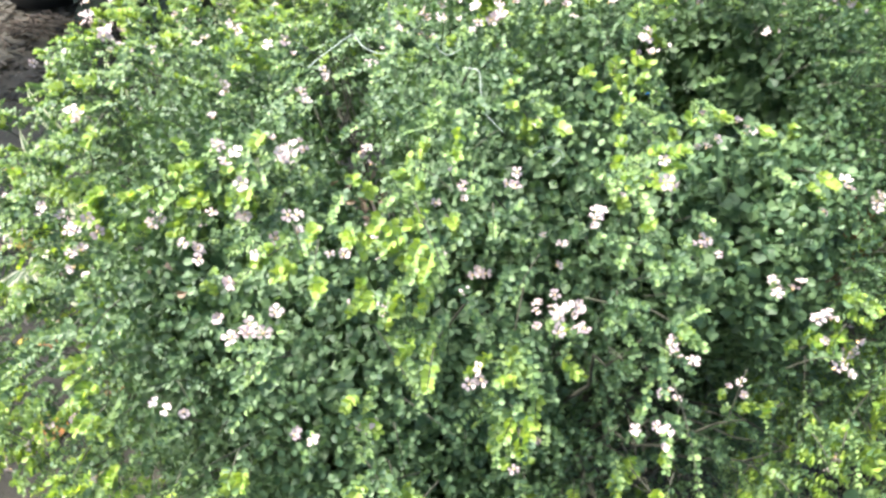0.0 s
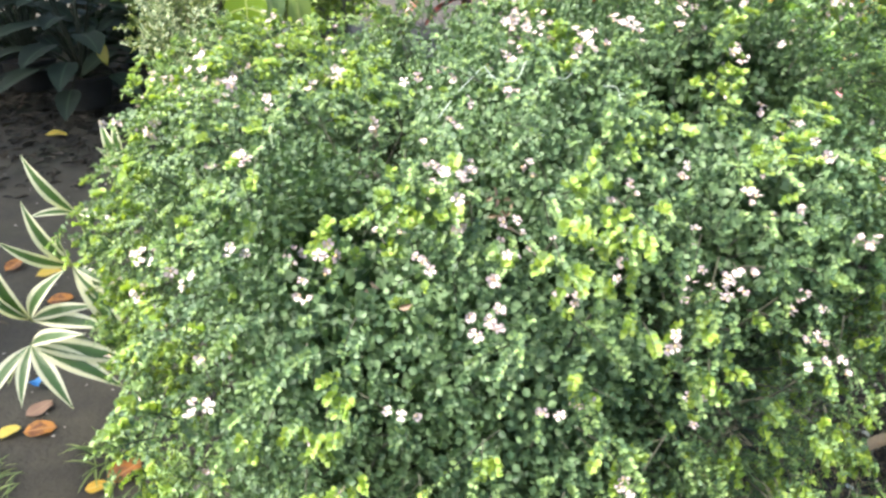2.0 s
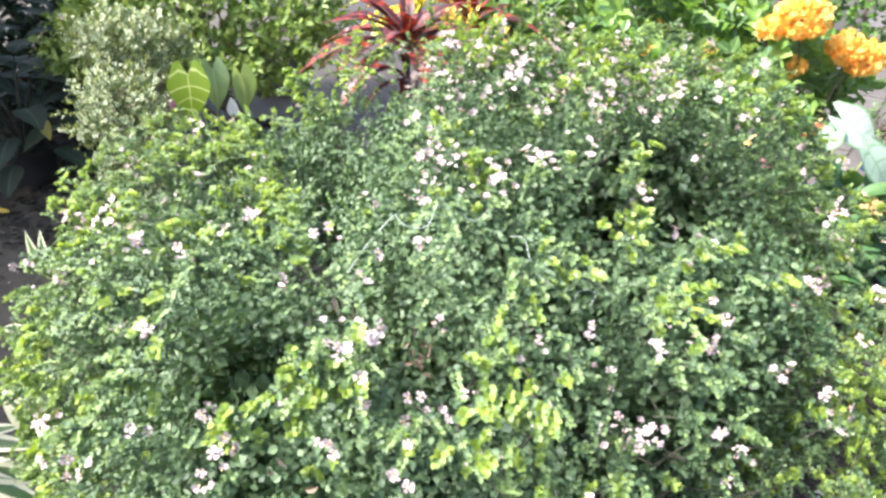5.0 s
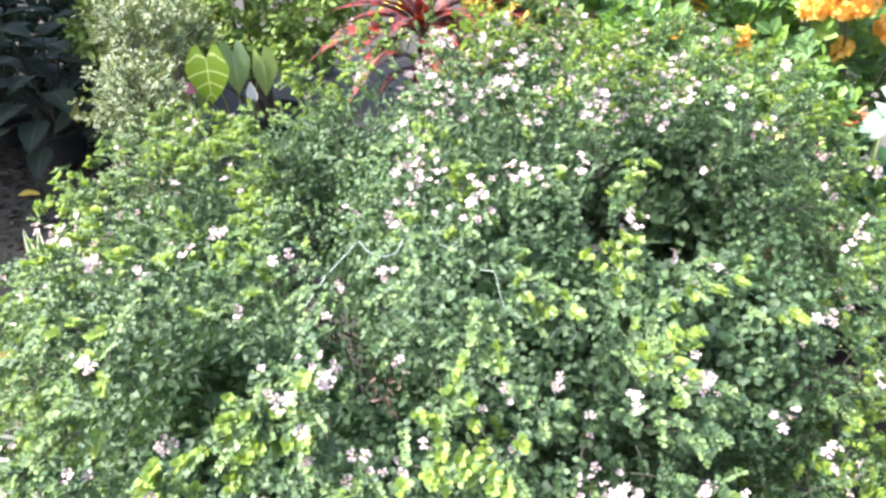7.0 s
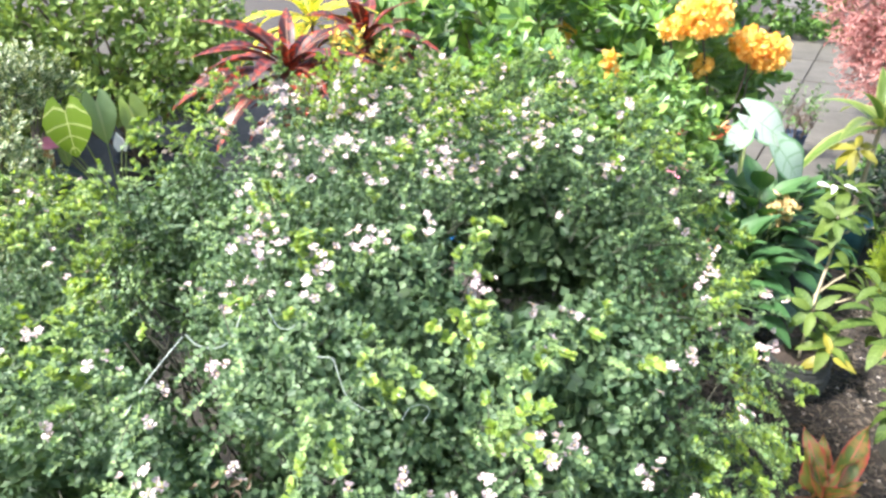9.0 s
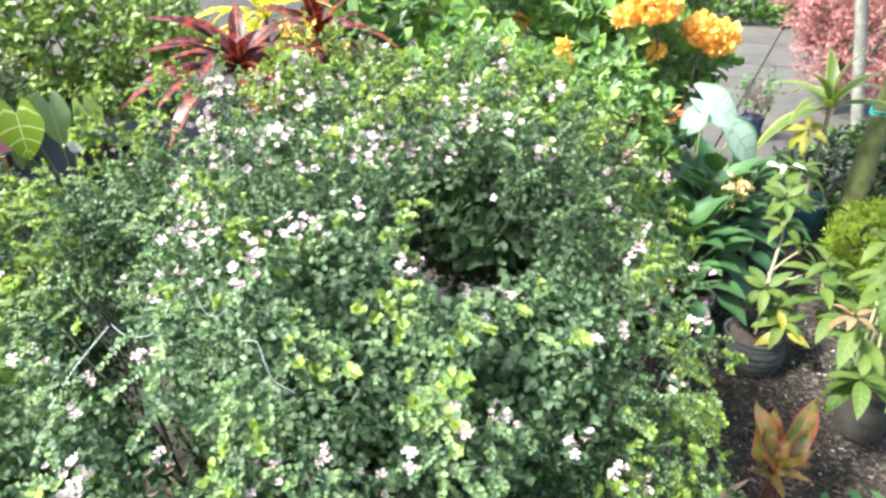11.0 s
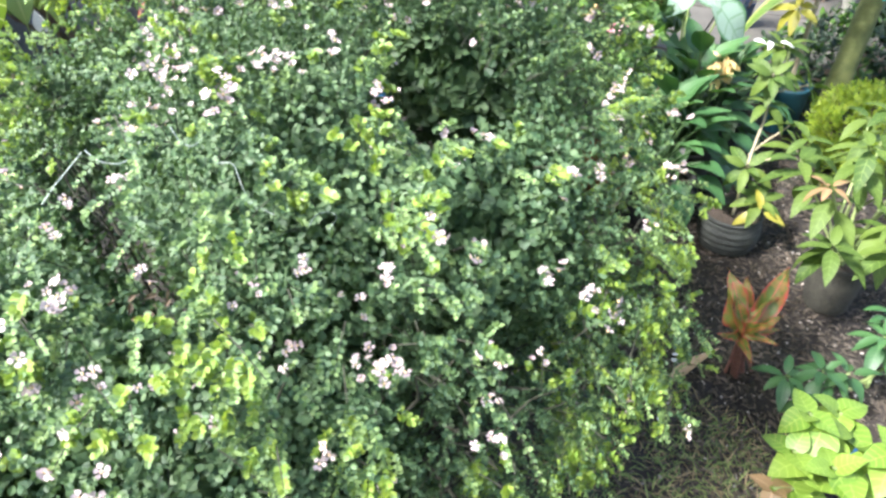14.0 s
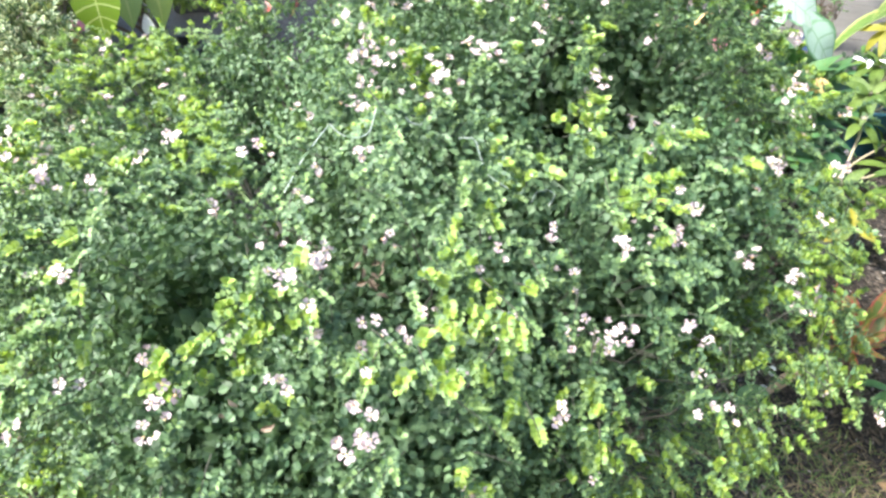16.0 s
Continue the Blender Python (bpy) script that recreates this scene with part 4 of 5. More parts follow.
# ---- the trodden side: variegated dracaena, fallen leaves, grass ----
def build_dracaena():
    """Leaves stand on five shoots: the upper ones curve up, the lower ones hang."""
    at = np.array([-0.86, 1.72, 0])
    d = thing("variegated_dracaena", at, "dracaena with green leaves edged in cream beside the shrub", "dracaena")
    for hub, tips in (((-1.013, 1.45, .411), ((-.107, -.07, -.149), (-.005, -.1, -.109), (.107, -.1, -.122), (.213, -.05, -.107), (.242, 0, -.075), (.166, -.06, .067), (-.06, -.03, -.1))),
                      ((-1.011, 1.48, .463), ((-.078, -.02, .144), (-.049, 0, .22), (.128, -.02, .156), (.205, -.03, -.017), (.167, 0, .033), (-.11, .05, .04))),
                      ((-.915, 1.54, .578), ((-.133, -.04, .099), (-.072, 0, .179), (-.018, 0, .094), (.074, -.05, -.089), (.122, -.07, -.205), (.098, -.04, -.044), (.14, -.03, -.12))),
                      ((-.91, 1.62, .677), ((-.09, 0, .159), (-.093, -.05, .01), (.106, -.05, -.003))),
                      ((-.81, 1.72, .744), ((-.037, 0, .142), (-.012, .02, .134), (-.06, -.02, .073)))):
        hub = np.array(hub) - at
        part("stem", tubes("stem", [(arc((0.0, 0, -0.02), hub, 0.06, 8, 0.004), 0.011, 0.006, 7)], M_GSTEM), d)
        for tip in np.array(tips, float):
            chord = unit(tip)
            face = np.array([-0.05, -0.9, 0.12]) if tip[2] > 0.09 and tip[0] < 0 else np.array([0.9 * tip[0], -0.55, 0.75])
            face = unit(face - chord * (face @ chord))
            leaf_part(d, "song", M_VARIEG, hub, chord * 0.87 + face * 0.49, face * 0.87 - chord * 0.49, float(np.linalg.norm(tip)) * 1.04)


build_dracaena()


def build_scrap():
    V, F, UV = blade(.05, .04, "round", 6, .5, .6, .12)
    V[:, 2] -= V[:, 2].min()
    ob = new("plastic_scrap", np_mesh("plastic_scrap", V, F, M_BLUE, uv=UV, smooth=True))
    ob.matrix_basis = pose(-1.2, 1.76, .006, 0, 0, 40)
    tagged(ob, "crumpled scrap of blue plastic on the earth", "scrap", "plastic scraps")
    V, F, UV = blade(.045, .03, "round", 7, .7, 1.2, .16)
    ob = new("plastic_scrap", np_mesh("plastic_scrap", V, F, M_BLUE, uv=UV, smooth=True))
    ob.matrix_basis = pose(.475, 1.67, .905, 50, 15, 70)
    tagged(ob, "crumpled scrap of blue plastic caught inside the flowering shrub", "scrap", "plastic scraps")


build_scrap()


def fallen(x, y, size, mat, turn, label, z=0.008, key="round"):
    """A curled leaf on the ground."""
    kw = dict(LEAVES[key])
    kw.update(droop=RNG.uniform(-0.5, 0.2), fold=RNG.uniform(0.05, 0.3), wave=0.03)
    V, F, UV = blade(**kw)
    V = V * size
    V[:, 2] -= V[:, 2].min()
    ob = new("fallen_leaf", np_mesh("fallen_leaf", V, F, mat, uv=UV, smooth=True))
    ob.matrix_basis = pose(x, y, z - 0.002 + ground_z(x, y), RNG.uniform(-4, 4), RNG.uniform(-4, 4), turn)
    tagged(ob, label, "leaf", "fallen leaves")


YL, OL, BL = "yellow fallen leaf lying on the damp earth", "orange-brown fallen leaf lying on the earth", "dry brown fallen leaf lying on the earth"
for x, y, sz, m, tn, lb in ((-1.38, 1.87, .08, M_YFALL, -75, YL), (-1.25, 1.57, .065, M_YFALL, -60, YL), (-.90, 1.39, .10, M_OFALL, -50, OL), (-.95, 1.37, .055, M_YFALL, -70, YL), (-.975, 1.25, .08, M_OFALL, -20, OL),
                           (-1.15, 1.25, .08, M_OFALL, -60, OL), (-1.43, 1.62, .09, M_YFALL, -80, YL), (-1.95, 2.55, .10, M_YFALL, -80, YL), (-1.87, 2.57, .09, M_YFALL, -85, YL), (-1.60, 2.0, .08, M_BFALL, 20, BL),
                           (-1.56, 2.06, .08, M_YFALL, -60, YL), (-1.64, 1.82, .07, M_BFALL, -80, BL), (-1.2, 1.65, .08, M_BFALL, -40, BL), (-1.18, 1.58, .085, M_OFALL, -75, BL), (-1.97, 3.92, .11, M_YFALL, -80, YL),
                           (-2.76, 4.5, .12, M_YFALL, -85, YL), (-1.02, 1.30, .065, M_YFALL, -60, YL), (-1.59, 2.47, .09, M_OFALL, -30, OL), (-1.47, 2.04, .09, M_BFALL, 40, BL), (-1.46, 2.42, .09, M_YFALL, -60, YL),
                           (-1.36, 2.25, .09, M_OFALL, -80, OL), (-.91, 1.53, .06, M_BFALL, 0, BL), (-1.62, 2.02, .06, M_BFALL, 60, BL)):
    fallen(x, y, sz, m, tn, lb)


def grass_patch(x0, y0, rx, ry, n, h, mats, label, name="grass", weights=None, flat=0.5):
    """Grass blades as one tuft or mat."""
    a, r = RNG.uniform(0, 2 * np.pi, n), np.sqrt(RNG.random(n))
    P = np.stack([np.cos(a) * r * rx, np.sin(a) * r * ry, np.zeros(n)], 1)
    P[:, 2] = [ground_z(x0 + p[0], y0 + p[1]) for p in P]
    D = unit(np.stack([RNG.normal(0, flat, n) + np.cos(a) * flat, RNG.normal(0, flat, n) + np.sin(a) * flat, np.full(n, 0.7)], 1))
    tpl = blade(1, 0.07, "strap", 4, 0.3, 1.1)
    S = h * RNG.uniform(0.5, 1.2, n)
    V, F, UV = scatter(tpl, P, D, np.stack([D[:, 0] * -1, D[:, 1] * -1, np.ones(n)], 1) + RNG.normal(0, .3, (n, 3)), S)
    midx = np.repeat(RNG.choice(len(mats), n, p=weights), len(tpl[1]))
    ob = new(name, np_mesh(name, V, F, mats, midx, UV))
    ob.location = (x0, y0, -0.005)
    tagged(ob, label, "grass", kind="stuff")


grass_patch(-1.33, 1.33, .2, .17, 620, .06, [M_GRASS], "short green grass tuft on bare earth")
grass_patch(-.91, 1.50, .08, .06, 70, .09, [M_GRASS], "small green grass tuft among fallen leaves")
grass_patch(-.86, 1.27, .06, .06, 60, .07, [M_GRASS], "small green grass tuft beside the shrub")
grass_patch(-1.75, 2.15, .25, .3, 150, .08, [M_GRASS, M_DRYGRASS], "sparse grass on bare earth")
grass_patch(1.0, 1.1, .32, .32, 2600, .055, [M_GRASS, M_DRYGRASS], "thin green and straw-coloured grass beside the shrub", weights=[.6, .4], flat=0.8)
grass_patch(1.2, 0.95, .24, .24, 1100, .05, [M_GRASS, M_DRYGRASS], "thin grass on dark earth", weights=[.5, .5], flat=0.8)


def litter(x0, y0, x1, y1, n, mat, lo, hi, name, label, category, W=0.4, lift=0.006):
    """Small bits strewn over a stretch of earth."""
    P = np.stack([RNG.uniform(x0, x1, n), RNG.uniform(y0, y1, n), np.full(n, lift)], 1)
    P[:, :2] += RNG.normal(0, 0.16, (n, 2))
    P[:, 2] += np.array([ground_z(x, y) for x, y in P[:, :2]])
    D = np.stack([RNG.normal(size=n), RNG.normal(size=n), RNG.normal(0, 0.15, n)], 1)
    V, F, UV = scatter(small_blade(W, 0.15), P, D, np.tile([0, 0, 1.0], (n, 1)) + RNG.normal(0, .25, (n, 3)), RNG.uniform(lo, hi, n))
    ob = new(name, np_mesh(name, V, F, mat, uv=UV))
    tagged(ob, label, category, kind="stuff")


litter(1.0, .75, 2.7, 2.5, 19000, M_DRY, .009, .034, "leaf_litter", "dark bark mulch and dry leaf bits on the earth", "litter", 0.28)
litter(1.05, .95, 2.6, 2.3, 800, M_PEBBLE, .004, .018, "stone_chips", "pale stone and bark chips on the earth", "gravel", 0.55)
litter(-2.6, 1.0, -.7, 3.6, 260, M_PEBBLE, .004, .014, "stone_chips", "small pale stone chips on the earth", "gravel", 0.8)
# dense litter in a shade-darkened colour deepens the ground here
litter(-3.5, 3.3, -1.3, 5.4, 3200, M_SHADELITTER, .02, .08, "leaf_litter", "leaf litter darkened for the shade under the potted plants", "litter", 0.3)


def build_debris():
    """A heap of dead twigs."""
    d = thing("twig_heap", (-2.75, 4.25, 0), "low heap of dry brown twigs and roots on the earth", "debris")
    for _ in range(60):
        a = RNG.uniform(0, np.pi)
        c = np.array([RNG.normal(0, .25), RNG.normal(0, .13), RNG.uniform(.01, .1)])
        l = RNG.uniform(.1, .35)
        v = np.array([math.cos(a) * l, math.sin(a) * l * .5, RNG.normal(0, .03)])
        part("twig", tubes("twig", [(arc(c - v / 2, c + v / 2, RNG.uniform(0, .03), 5, .008), .006, .003, 5)], M_BARK), d)


build_debris()


def build_jar():
    j = thing("water_jar", (-3.15, 4.95, 0), "large round blackened earthenware jar on the earth", "jar")
    part("body", lathe("body", [(.001, 0), (.2, 0), (.3, .1), (.37, .28), (.36, .45), (.28, .6), (.22, .66), (.24, .7), (.22, .71), (.19, .66), (.001, .5)], M_BLACKPOT), j)


build_jar()


def build_dark_plants():
    # leaf and stalk colours carry this corner's overhead shade as well
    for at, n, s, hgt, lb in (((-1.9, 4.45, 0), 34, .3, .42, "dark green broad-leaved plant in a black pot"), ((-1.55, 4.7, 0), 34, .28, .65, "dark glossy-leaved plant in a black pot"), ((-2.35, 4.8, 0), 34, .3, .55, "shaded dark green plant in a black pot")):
        at = np.array(at)
        d = thing("potted_foliage_plant", at, lb, "potted plant", "dark potted plants")
        pot(d, .16, .2, M_BLACKPOT, label="black plastic pot")
        for i in range(n):
            a = i * 2.4 + RNG.normal(0, .2)
            f = i / n
            tip = np.array([math.cos(a) * (.1 + .2 * (1 - f)), math.sin(a) * (.1 + .2 * (1 - f)), .12 + (hgt + .22) * (.05 + .95 * f)])
            st = part("stalk", tubes("stalk", [(arc((0, 0, .16), tip, .05, 5), .006, .004, 5)], M_SHADESTALK), d)
            leaf_part(st, "dark", M_SHADELEAF, tip, (math.cos(a), math.sin(a), -.2 + .6 * f), (math.cos(a) * -.2, math.sin(a) * -.2, 1), s * RNG.uniform(.8, 1.15))
        if at[0] == -1.9:
            leaf_part(d, "dark", M_YELLOWING, (.24, -.3, .46), (.2, -.5, -.8), (0, -1, .3), .13)


build_dark_plants()


# ---- behind the shrub ----
def shrub(name, at, lobes, n, size, mats, tpl, label, category="shrub", trunks=6, per=7, potted=None, stem_mat=None, weights=None, twig=.06, rough=.2, deep=.5, freq=6.0, r=.012, root_z=0.0):
    """A leafy bush: branches from its root into a crown of leaf tufts."""
    at = np.array(at, float)
    t = thing(name, at, label, category)
    lob = [(tuple(np.array(c) - at), rr, p) for c, rr, p in lobes]
    if potted:
        pot(t, potted[0], potted[1], potted[2], label=potted[3])
        root_z = potted[1] * .8
    ob, P, T = foliage(t, lob, n, size, mats, tpl, per=per, weights=weights, twig=twig, rough=rough, deep=deep, freq=freq)
    step = max(1, len(P) // (trunks * 7))
    for j in range(trunks):
        a = j / trunks * 2 * np.pi
        root = np.array([.03 * math.cos(a), .03 * math.sin(a), root_z])
        mine = P[RNG.choice(len(P), 7)]
        fork = root * .4 + mine.mean(0) * .6 + np.array([.06 * math.cos(a), .06 * math.sin(a), -.05])
        lines = [(arc(root, fork, .0, 6, .01), r, r * .6, 6)] + [(arc(fork, q, .03, 6, .012), r * .5, r * .15, 5) for q in mine]
        limb = part("branch", tubes("branch", lines[:1], stem_mat or M_BARK), t)
        for one in lines[1:]:
            part("twig", tubes("twig", [one], stem_mat or M_BARK), limb)
    return t


shrub("variegated_shrub", (-.98, 3.0, 0), [((-.93, 2.94, .86), (.12, .09, .06), 2.2), ((-.9, 2.9, .78), (.13, .09, .07), 2.2), ((-.85, 2.86, .68), (.12, .1, .08), 2.2), ((-.86, 2.84, .56), (.1, .1, .1), 2.2), ((-1.05, 3.5, .98), (.15, .12, .06), 2.2), ((-.9, 3.55, .95), (.14, .1, .06), 2.2)], 600, .03, [M_VSHRUB], small_blade(.62, .12), "bushy shrub with small cream-variegated leaves", per=8, rough=.5, deep=.8, twig=.1, freq=10.0)
shrub("light_green_tree", (-.62, 4.5, 0), [((-.65, 4.3, 1.12), (.5, .3, .26), 2.2), ((-1.1, 4.35, 1.14), (.36, .3, .26), 2.2), ((-.28, 4.2, .98), (.3, .25, .2), 2.2), ((-.6, 4.2, .8), (.5, .2, .16), 2.2), ((-1.3, 4.6, .7), (.4, .25, .25), 2.2)], 1350, .062, [M_LIMETREE], small_blade(.48, .1), "small tree with light green leaves and bare lower branches", "tree", trunks=8, per=6, potted=(.2, .28, M_BLACKPOT, "black plastic pot"), r=.016, deep=.6, twig=.1)


def build_anthurium():
    at = np.array([-.66, 3.68, 0])
    t = thing("anthurium", at, "anthurium with a large yellow-green white-veined heart leaf", "potted plant")
    pot(t, .14, .22, M_STONEPOT, label="grey clay pot")
    for tip, d, up, key, m, s in (((-0.715, 3.294, 0.885), (.02, -.2, -1), (0, -1, .2), "heart", M_ANTH, .195), ((-.64, 3.52, .86), (.1, -.2, -1), (.3, -.9, .3), "arrow", M_PALELEAF, .2), ((-.52, 3.57, .82), (.15, 0, -1), (.6, -.7, .3), "arrow", M_PALELEAF, .2),
                                  ((-.82, 3.44, .705), (-1, -.15, .1), (-.05, -.45, .9), "spathe", M_PINKSP, .12), ((-.54, 3.32, .70), (-.02, -.1, 1), (-.2, -1, 0), "spathe", M_WHITESP, .085), ((-.86, 3.45, .72), (-.1, -.1, -1), (-.2, -1, .2), "muss", M_BRONZE, .15), ((-.80, 3.45, .72), (.1, -.1, -1), (.4, -1, .2), "muss", M_PALELEAF, .14)):
        tip = np.array(tip) - at
        st = part("stalk", tubes("stalk", [(arc((0, 0, .18), tip, .06, 7), .005, .0035, 6)], M_GSTEM), t)
        leaf_part(st, key, m, tip, d, up, s)


build_anthurium()


def build_block():
    bm = bmesh.new()
    bmesh.ops.create_cube(bm, size=1, matrix=Matrix.Diagonal((.4, .2, .4, 1)))
    bmesh.ops.bevel(bm, geom=bm.edges[:], offset=.012, segments=2, affect="EDGES")
    me = bpy.data.meshes.new("concrete_block")
    bm.to_mesh(me), bm.free()
    me.materials.append(M_CONC)
    for x, y, rz in ((-1.42, 5.5, 80), (-.5, 6.4, -8)):
        ob = new("concrete_block", me)
        ob.matrix_basis = pose(x, y, .195, 0, 0, rz)
        tagged(ob, "worn pale grey concrete block standing behind the plants", "block", "concrete blocks")


build_block()


def croton(at, top, n, s, mat, label, lift=(-5, 70), ax=(0, -.1, 1)):
    at = np.array(at, float)
    t = thing("croton", at, label, "croton", "crotons")
    c = np.array(top) - at
    part("stem", tubes("stem", [(arc((0, 0, -.01), c, 0, 6, .006), .013, .008, 7)], M_BARK), t)
    rosette(t, "croton", mat, c, n, s, lift, ax)
    rosette(t, "croton", mat, c - np.array([0, 0, .12]), n // 3, s * .6, (8, 35), ax, phase=.7)


croton((.22, 2.62, 0), (.155, 2.53, 1.17), 28, .4, M_CROTON, "croton with long dark red leaves blotched orange", (0, 62))
croton((.5, 3.08, 0), (.48, 3.02, 1.15), 20, .4, M_CROTON, "croton with arching dark red leaves and pale midribs")
croton((.26, 3.3, 0), (.3, 3.25, 1.2), 18, .36, M_YCROTON, "croton with yellow-blotched green leaves")


def bougainvillea(at, blooms, lobes, label, n=260, leaf=.065):
    at = np.array(at, float)
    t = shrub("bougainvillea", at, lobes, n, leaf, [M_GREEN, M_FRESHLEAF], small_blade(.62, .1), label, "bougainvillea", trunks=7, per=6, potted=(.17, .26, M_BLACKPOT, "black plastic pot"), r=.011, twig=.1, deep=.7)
    tpl = small_blade(1.05, .25)
    for c, r, k in blooms:
        c = np.array(c) - at
        part("stem", tubes("stem", [(arc((RNG.normal(0, .03), 0, .22), c, .0, 7, .012), .008, .004, 6)], M_BARK), t)
        V0, N0, _ = cloud([(tuple(c), r, 2.2)], int(k * 1.7), .35, .5, 14)
        k = len(V0)
        V, F, UV = scatter(tpl, V0, N0 * .7 + RNG.normal(0, .6, (k, 3)), N0 + RNG.normal(0, .4, (k, 3)), RNG.uniform(.023, .038, k))
        part("bract_head", np_mesh("bract_head", V, F, M_BRACT, uv=UV), t, "bright orange papery bracts")
    return t


bougainvillea((2.12, 3.0, 0), [((1.88, 2.87, 1.2), (.1, .1, .075), 170), ((1.73, 2.87, 1.15), (.03, .03, .028), 14), ((2.11, 2.83, 1.08), (.065, .07, .05), 70), ((2.19, 2.82, 1.04), (.075, .08, .06), 110)], [((1.88, 3.1, .98), (.22, .16, .16), 2.2), ((1.8, 3.15, .75), (.22, .18, .18), 2.2), ((2.1, 3.1, .86), (.26, .16, .14), 2.2), ((2.1, 3.2, .62), (.3, .16, .18), 2.2)], "bougainvillea with two dense orange blossom heads and dark stems", 210, .095)
bougainvillea((1.4, 3.45, 0), [((1.46, 3.3, 1.09), (.03, .03, .02), 12), ((1.4, 3.25, 1.05), (.03, .03, .02), 10), ((1.235, 3.0, 1.045), (.04, .035, .028), 18), ((1.385, 2.72, 1.09), (.02, .02, .015), 7), ((1.41, 2.72, 1.03), (.018, .02, .015), 6), ((1.94, 2.9, .98), (.03, .03, .03), 14)], [((1.2, 3.4, .98), (.5, .3, .3), 2.3), ((1.65, 3.5, .95), (.4, .3, .3), 2.3), ((.82, 3.3, .98), (.32, .26, .28), 2.2)], "leafy bougainvillea with scattered small orange blooms", 270, .115)
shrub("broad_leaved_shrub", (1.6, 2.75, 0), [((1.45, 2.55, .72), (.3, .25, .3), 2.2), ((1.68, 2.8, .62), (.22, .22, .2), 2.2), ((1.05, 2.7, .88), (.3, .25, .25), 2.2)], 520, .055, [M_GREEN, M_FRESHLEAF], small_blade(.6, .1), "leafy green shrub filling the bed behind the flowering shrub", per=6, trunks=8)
# added backdrop: near-black leaves stand in for the shade behind the pots
shrub("dark_shrub", (-2.6, 6.1, 0), [((-2.9, 6.0, .4), (.7, .35, .45), 2.3), ((-1.9, 6.1, .4), (.7, .35, .45), 2.3)], 800, .09, [M_DARKSHRUB], small_blade(.55, .1), "dark leafy backdrop added for the shade behind the potted plants", per=7, trunks=6)


def build_shade_tree():
    # added out of view: its crown only shades the left earth and pots
    t = thing("shade_tree", (-5.0, 2.7, 0), "unseen tree added to shade the trodden earth and dark pots", "tree")
    part("trunk", tubes("trunk", [(arc((0, 0, -.02), (.2, -.1, 2.6), 0, 8, .03), .14, .09, 16)], M_BARK), t)
    for q in ((.9, -1.3, 3.0), (.4, -.9, 3.1), (.9, .2, 3.0), (.5, 1.2, 3.1), (1.1, 1.5, 3.1), (-.5, .2, 3.2)):
        part("limb", tubes("limb", [(arc((.18, -.1, 2.4), q, .1, 8, .02), .05, .012, 8)], M_BARK), t)
    foliage(t, [((.85, -1.1, 3.0), (.95, 1.1, .35), 2.3), ((.7, .6, 3.05), (1.05, 1.2, .35), 2.3), ((.5, 1.9, 3.1), (1.1, 1.0, .4), 2.3), ((1.2, 2.9, 3.1), (1.0, .9, .4), 2.3), ((1.8, 2.6, 1.75), (.9, .8, .3), 2.3), ((1.5, 1.5, 2.05), (.7, .8, .3), 2.3), ((3.0, 2.9, 2.5), (.9, .8, .3), 2.3)], 2800, .13, [M_HEDGE], small_blade(.5, .1), per=7, name="crown", label="dense dark green leafy crown, unseen and added for its shade", twig=.2)


build_shade_tree()
shrub("yellow_leaved_shrub", (.36, 2.68, 0), [((.36, 2.6, 1.16), (.12, .08, .07), 2.2)], 26, .035, [M_YFALL, M_LIMETREE], small_blade(.55, .12), "low shrub with a few bright yellow leaves", per=5, trunks=3, weights=[.6, .4], r=.006)


def build_caladium():
    at = np.array([2.12, 2.74, 0])
    t = thing("caladium", at, "caladium with large white green-veined arrow leaves", "potted plant")
    pot(t, .13, .2, M_BLACKPOT, label="black plastic pot")
    for tip, d, up, s, m in (((2.08, 2.71, .8), (.8, -.3, -.5), (.05, -.8, .65), .25, M_CALAD), ((2.17, 2.6, .68), (.6, -.3, -.75), (.1, -.85, .5), .22, M_CALADSHADE), ((2.02, 2.66, .76), (-.7, -.3, -.5), (-.2, -.7, .7), .14, M_CALADSHADE), ((2.1, 2.62, .56), (.3, -.6, -.6), (.2, -.6, .8), .16, M_PALELEAF), ((2.0, 2.62, .56), (-.4, -.6, -.5), (-.2, -.6, .8), .16, M_SPATH)):
        tip = np.array(tip) - at
        st = part("stalk", tubes("stalk", [(arc((0, 0, .16), tip, .03, 6), .006, .004, 6)], M_GSTEM), t)
        leaf_part(st, "calad" if m in (M_CALAD, M_CALADSHADE) else "arrow", m, tip, d, up, s)


build_caladium()


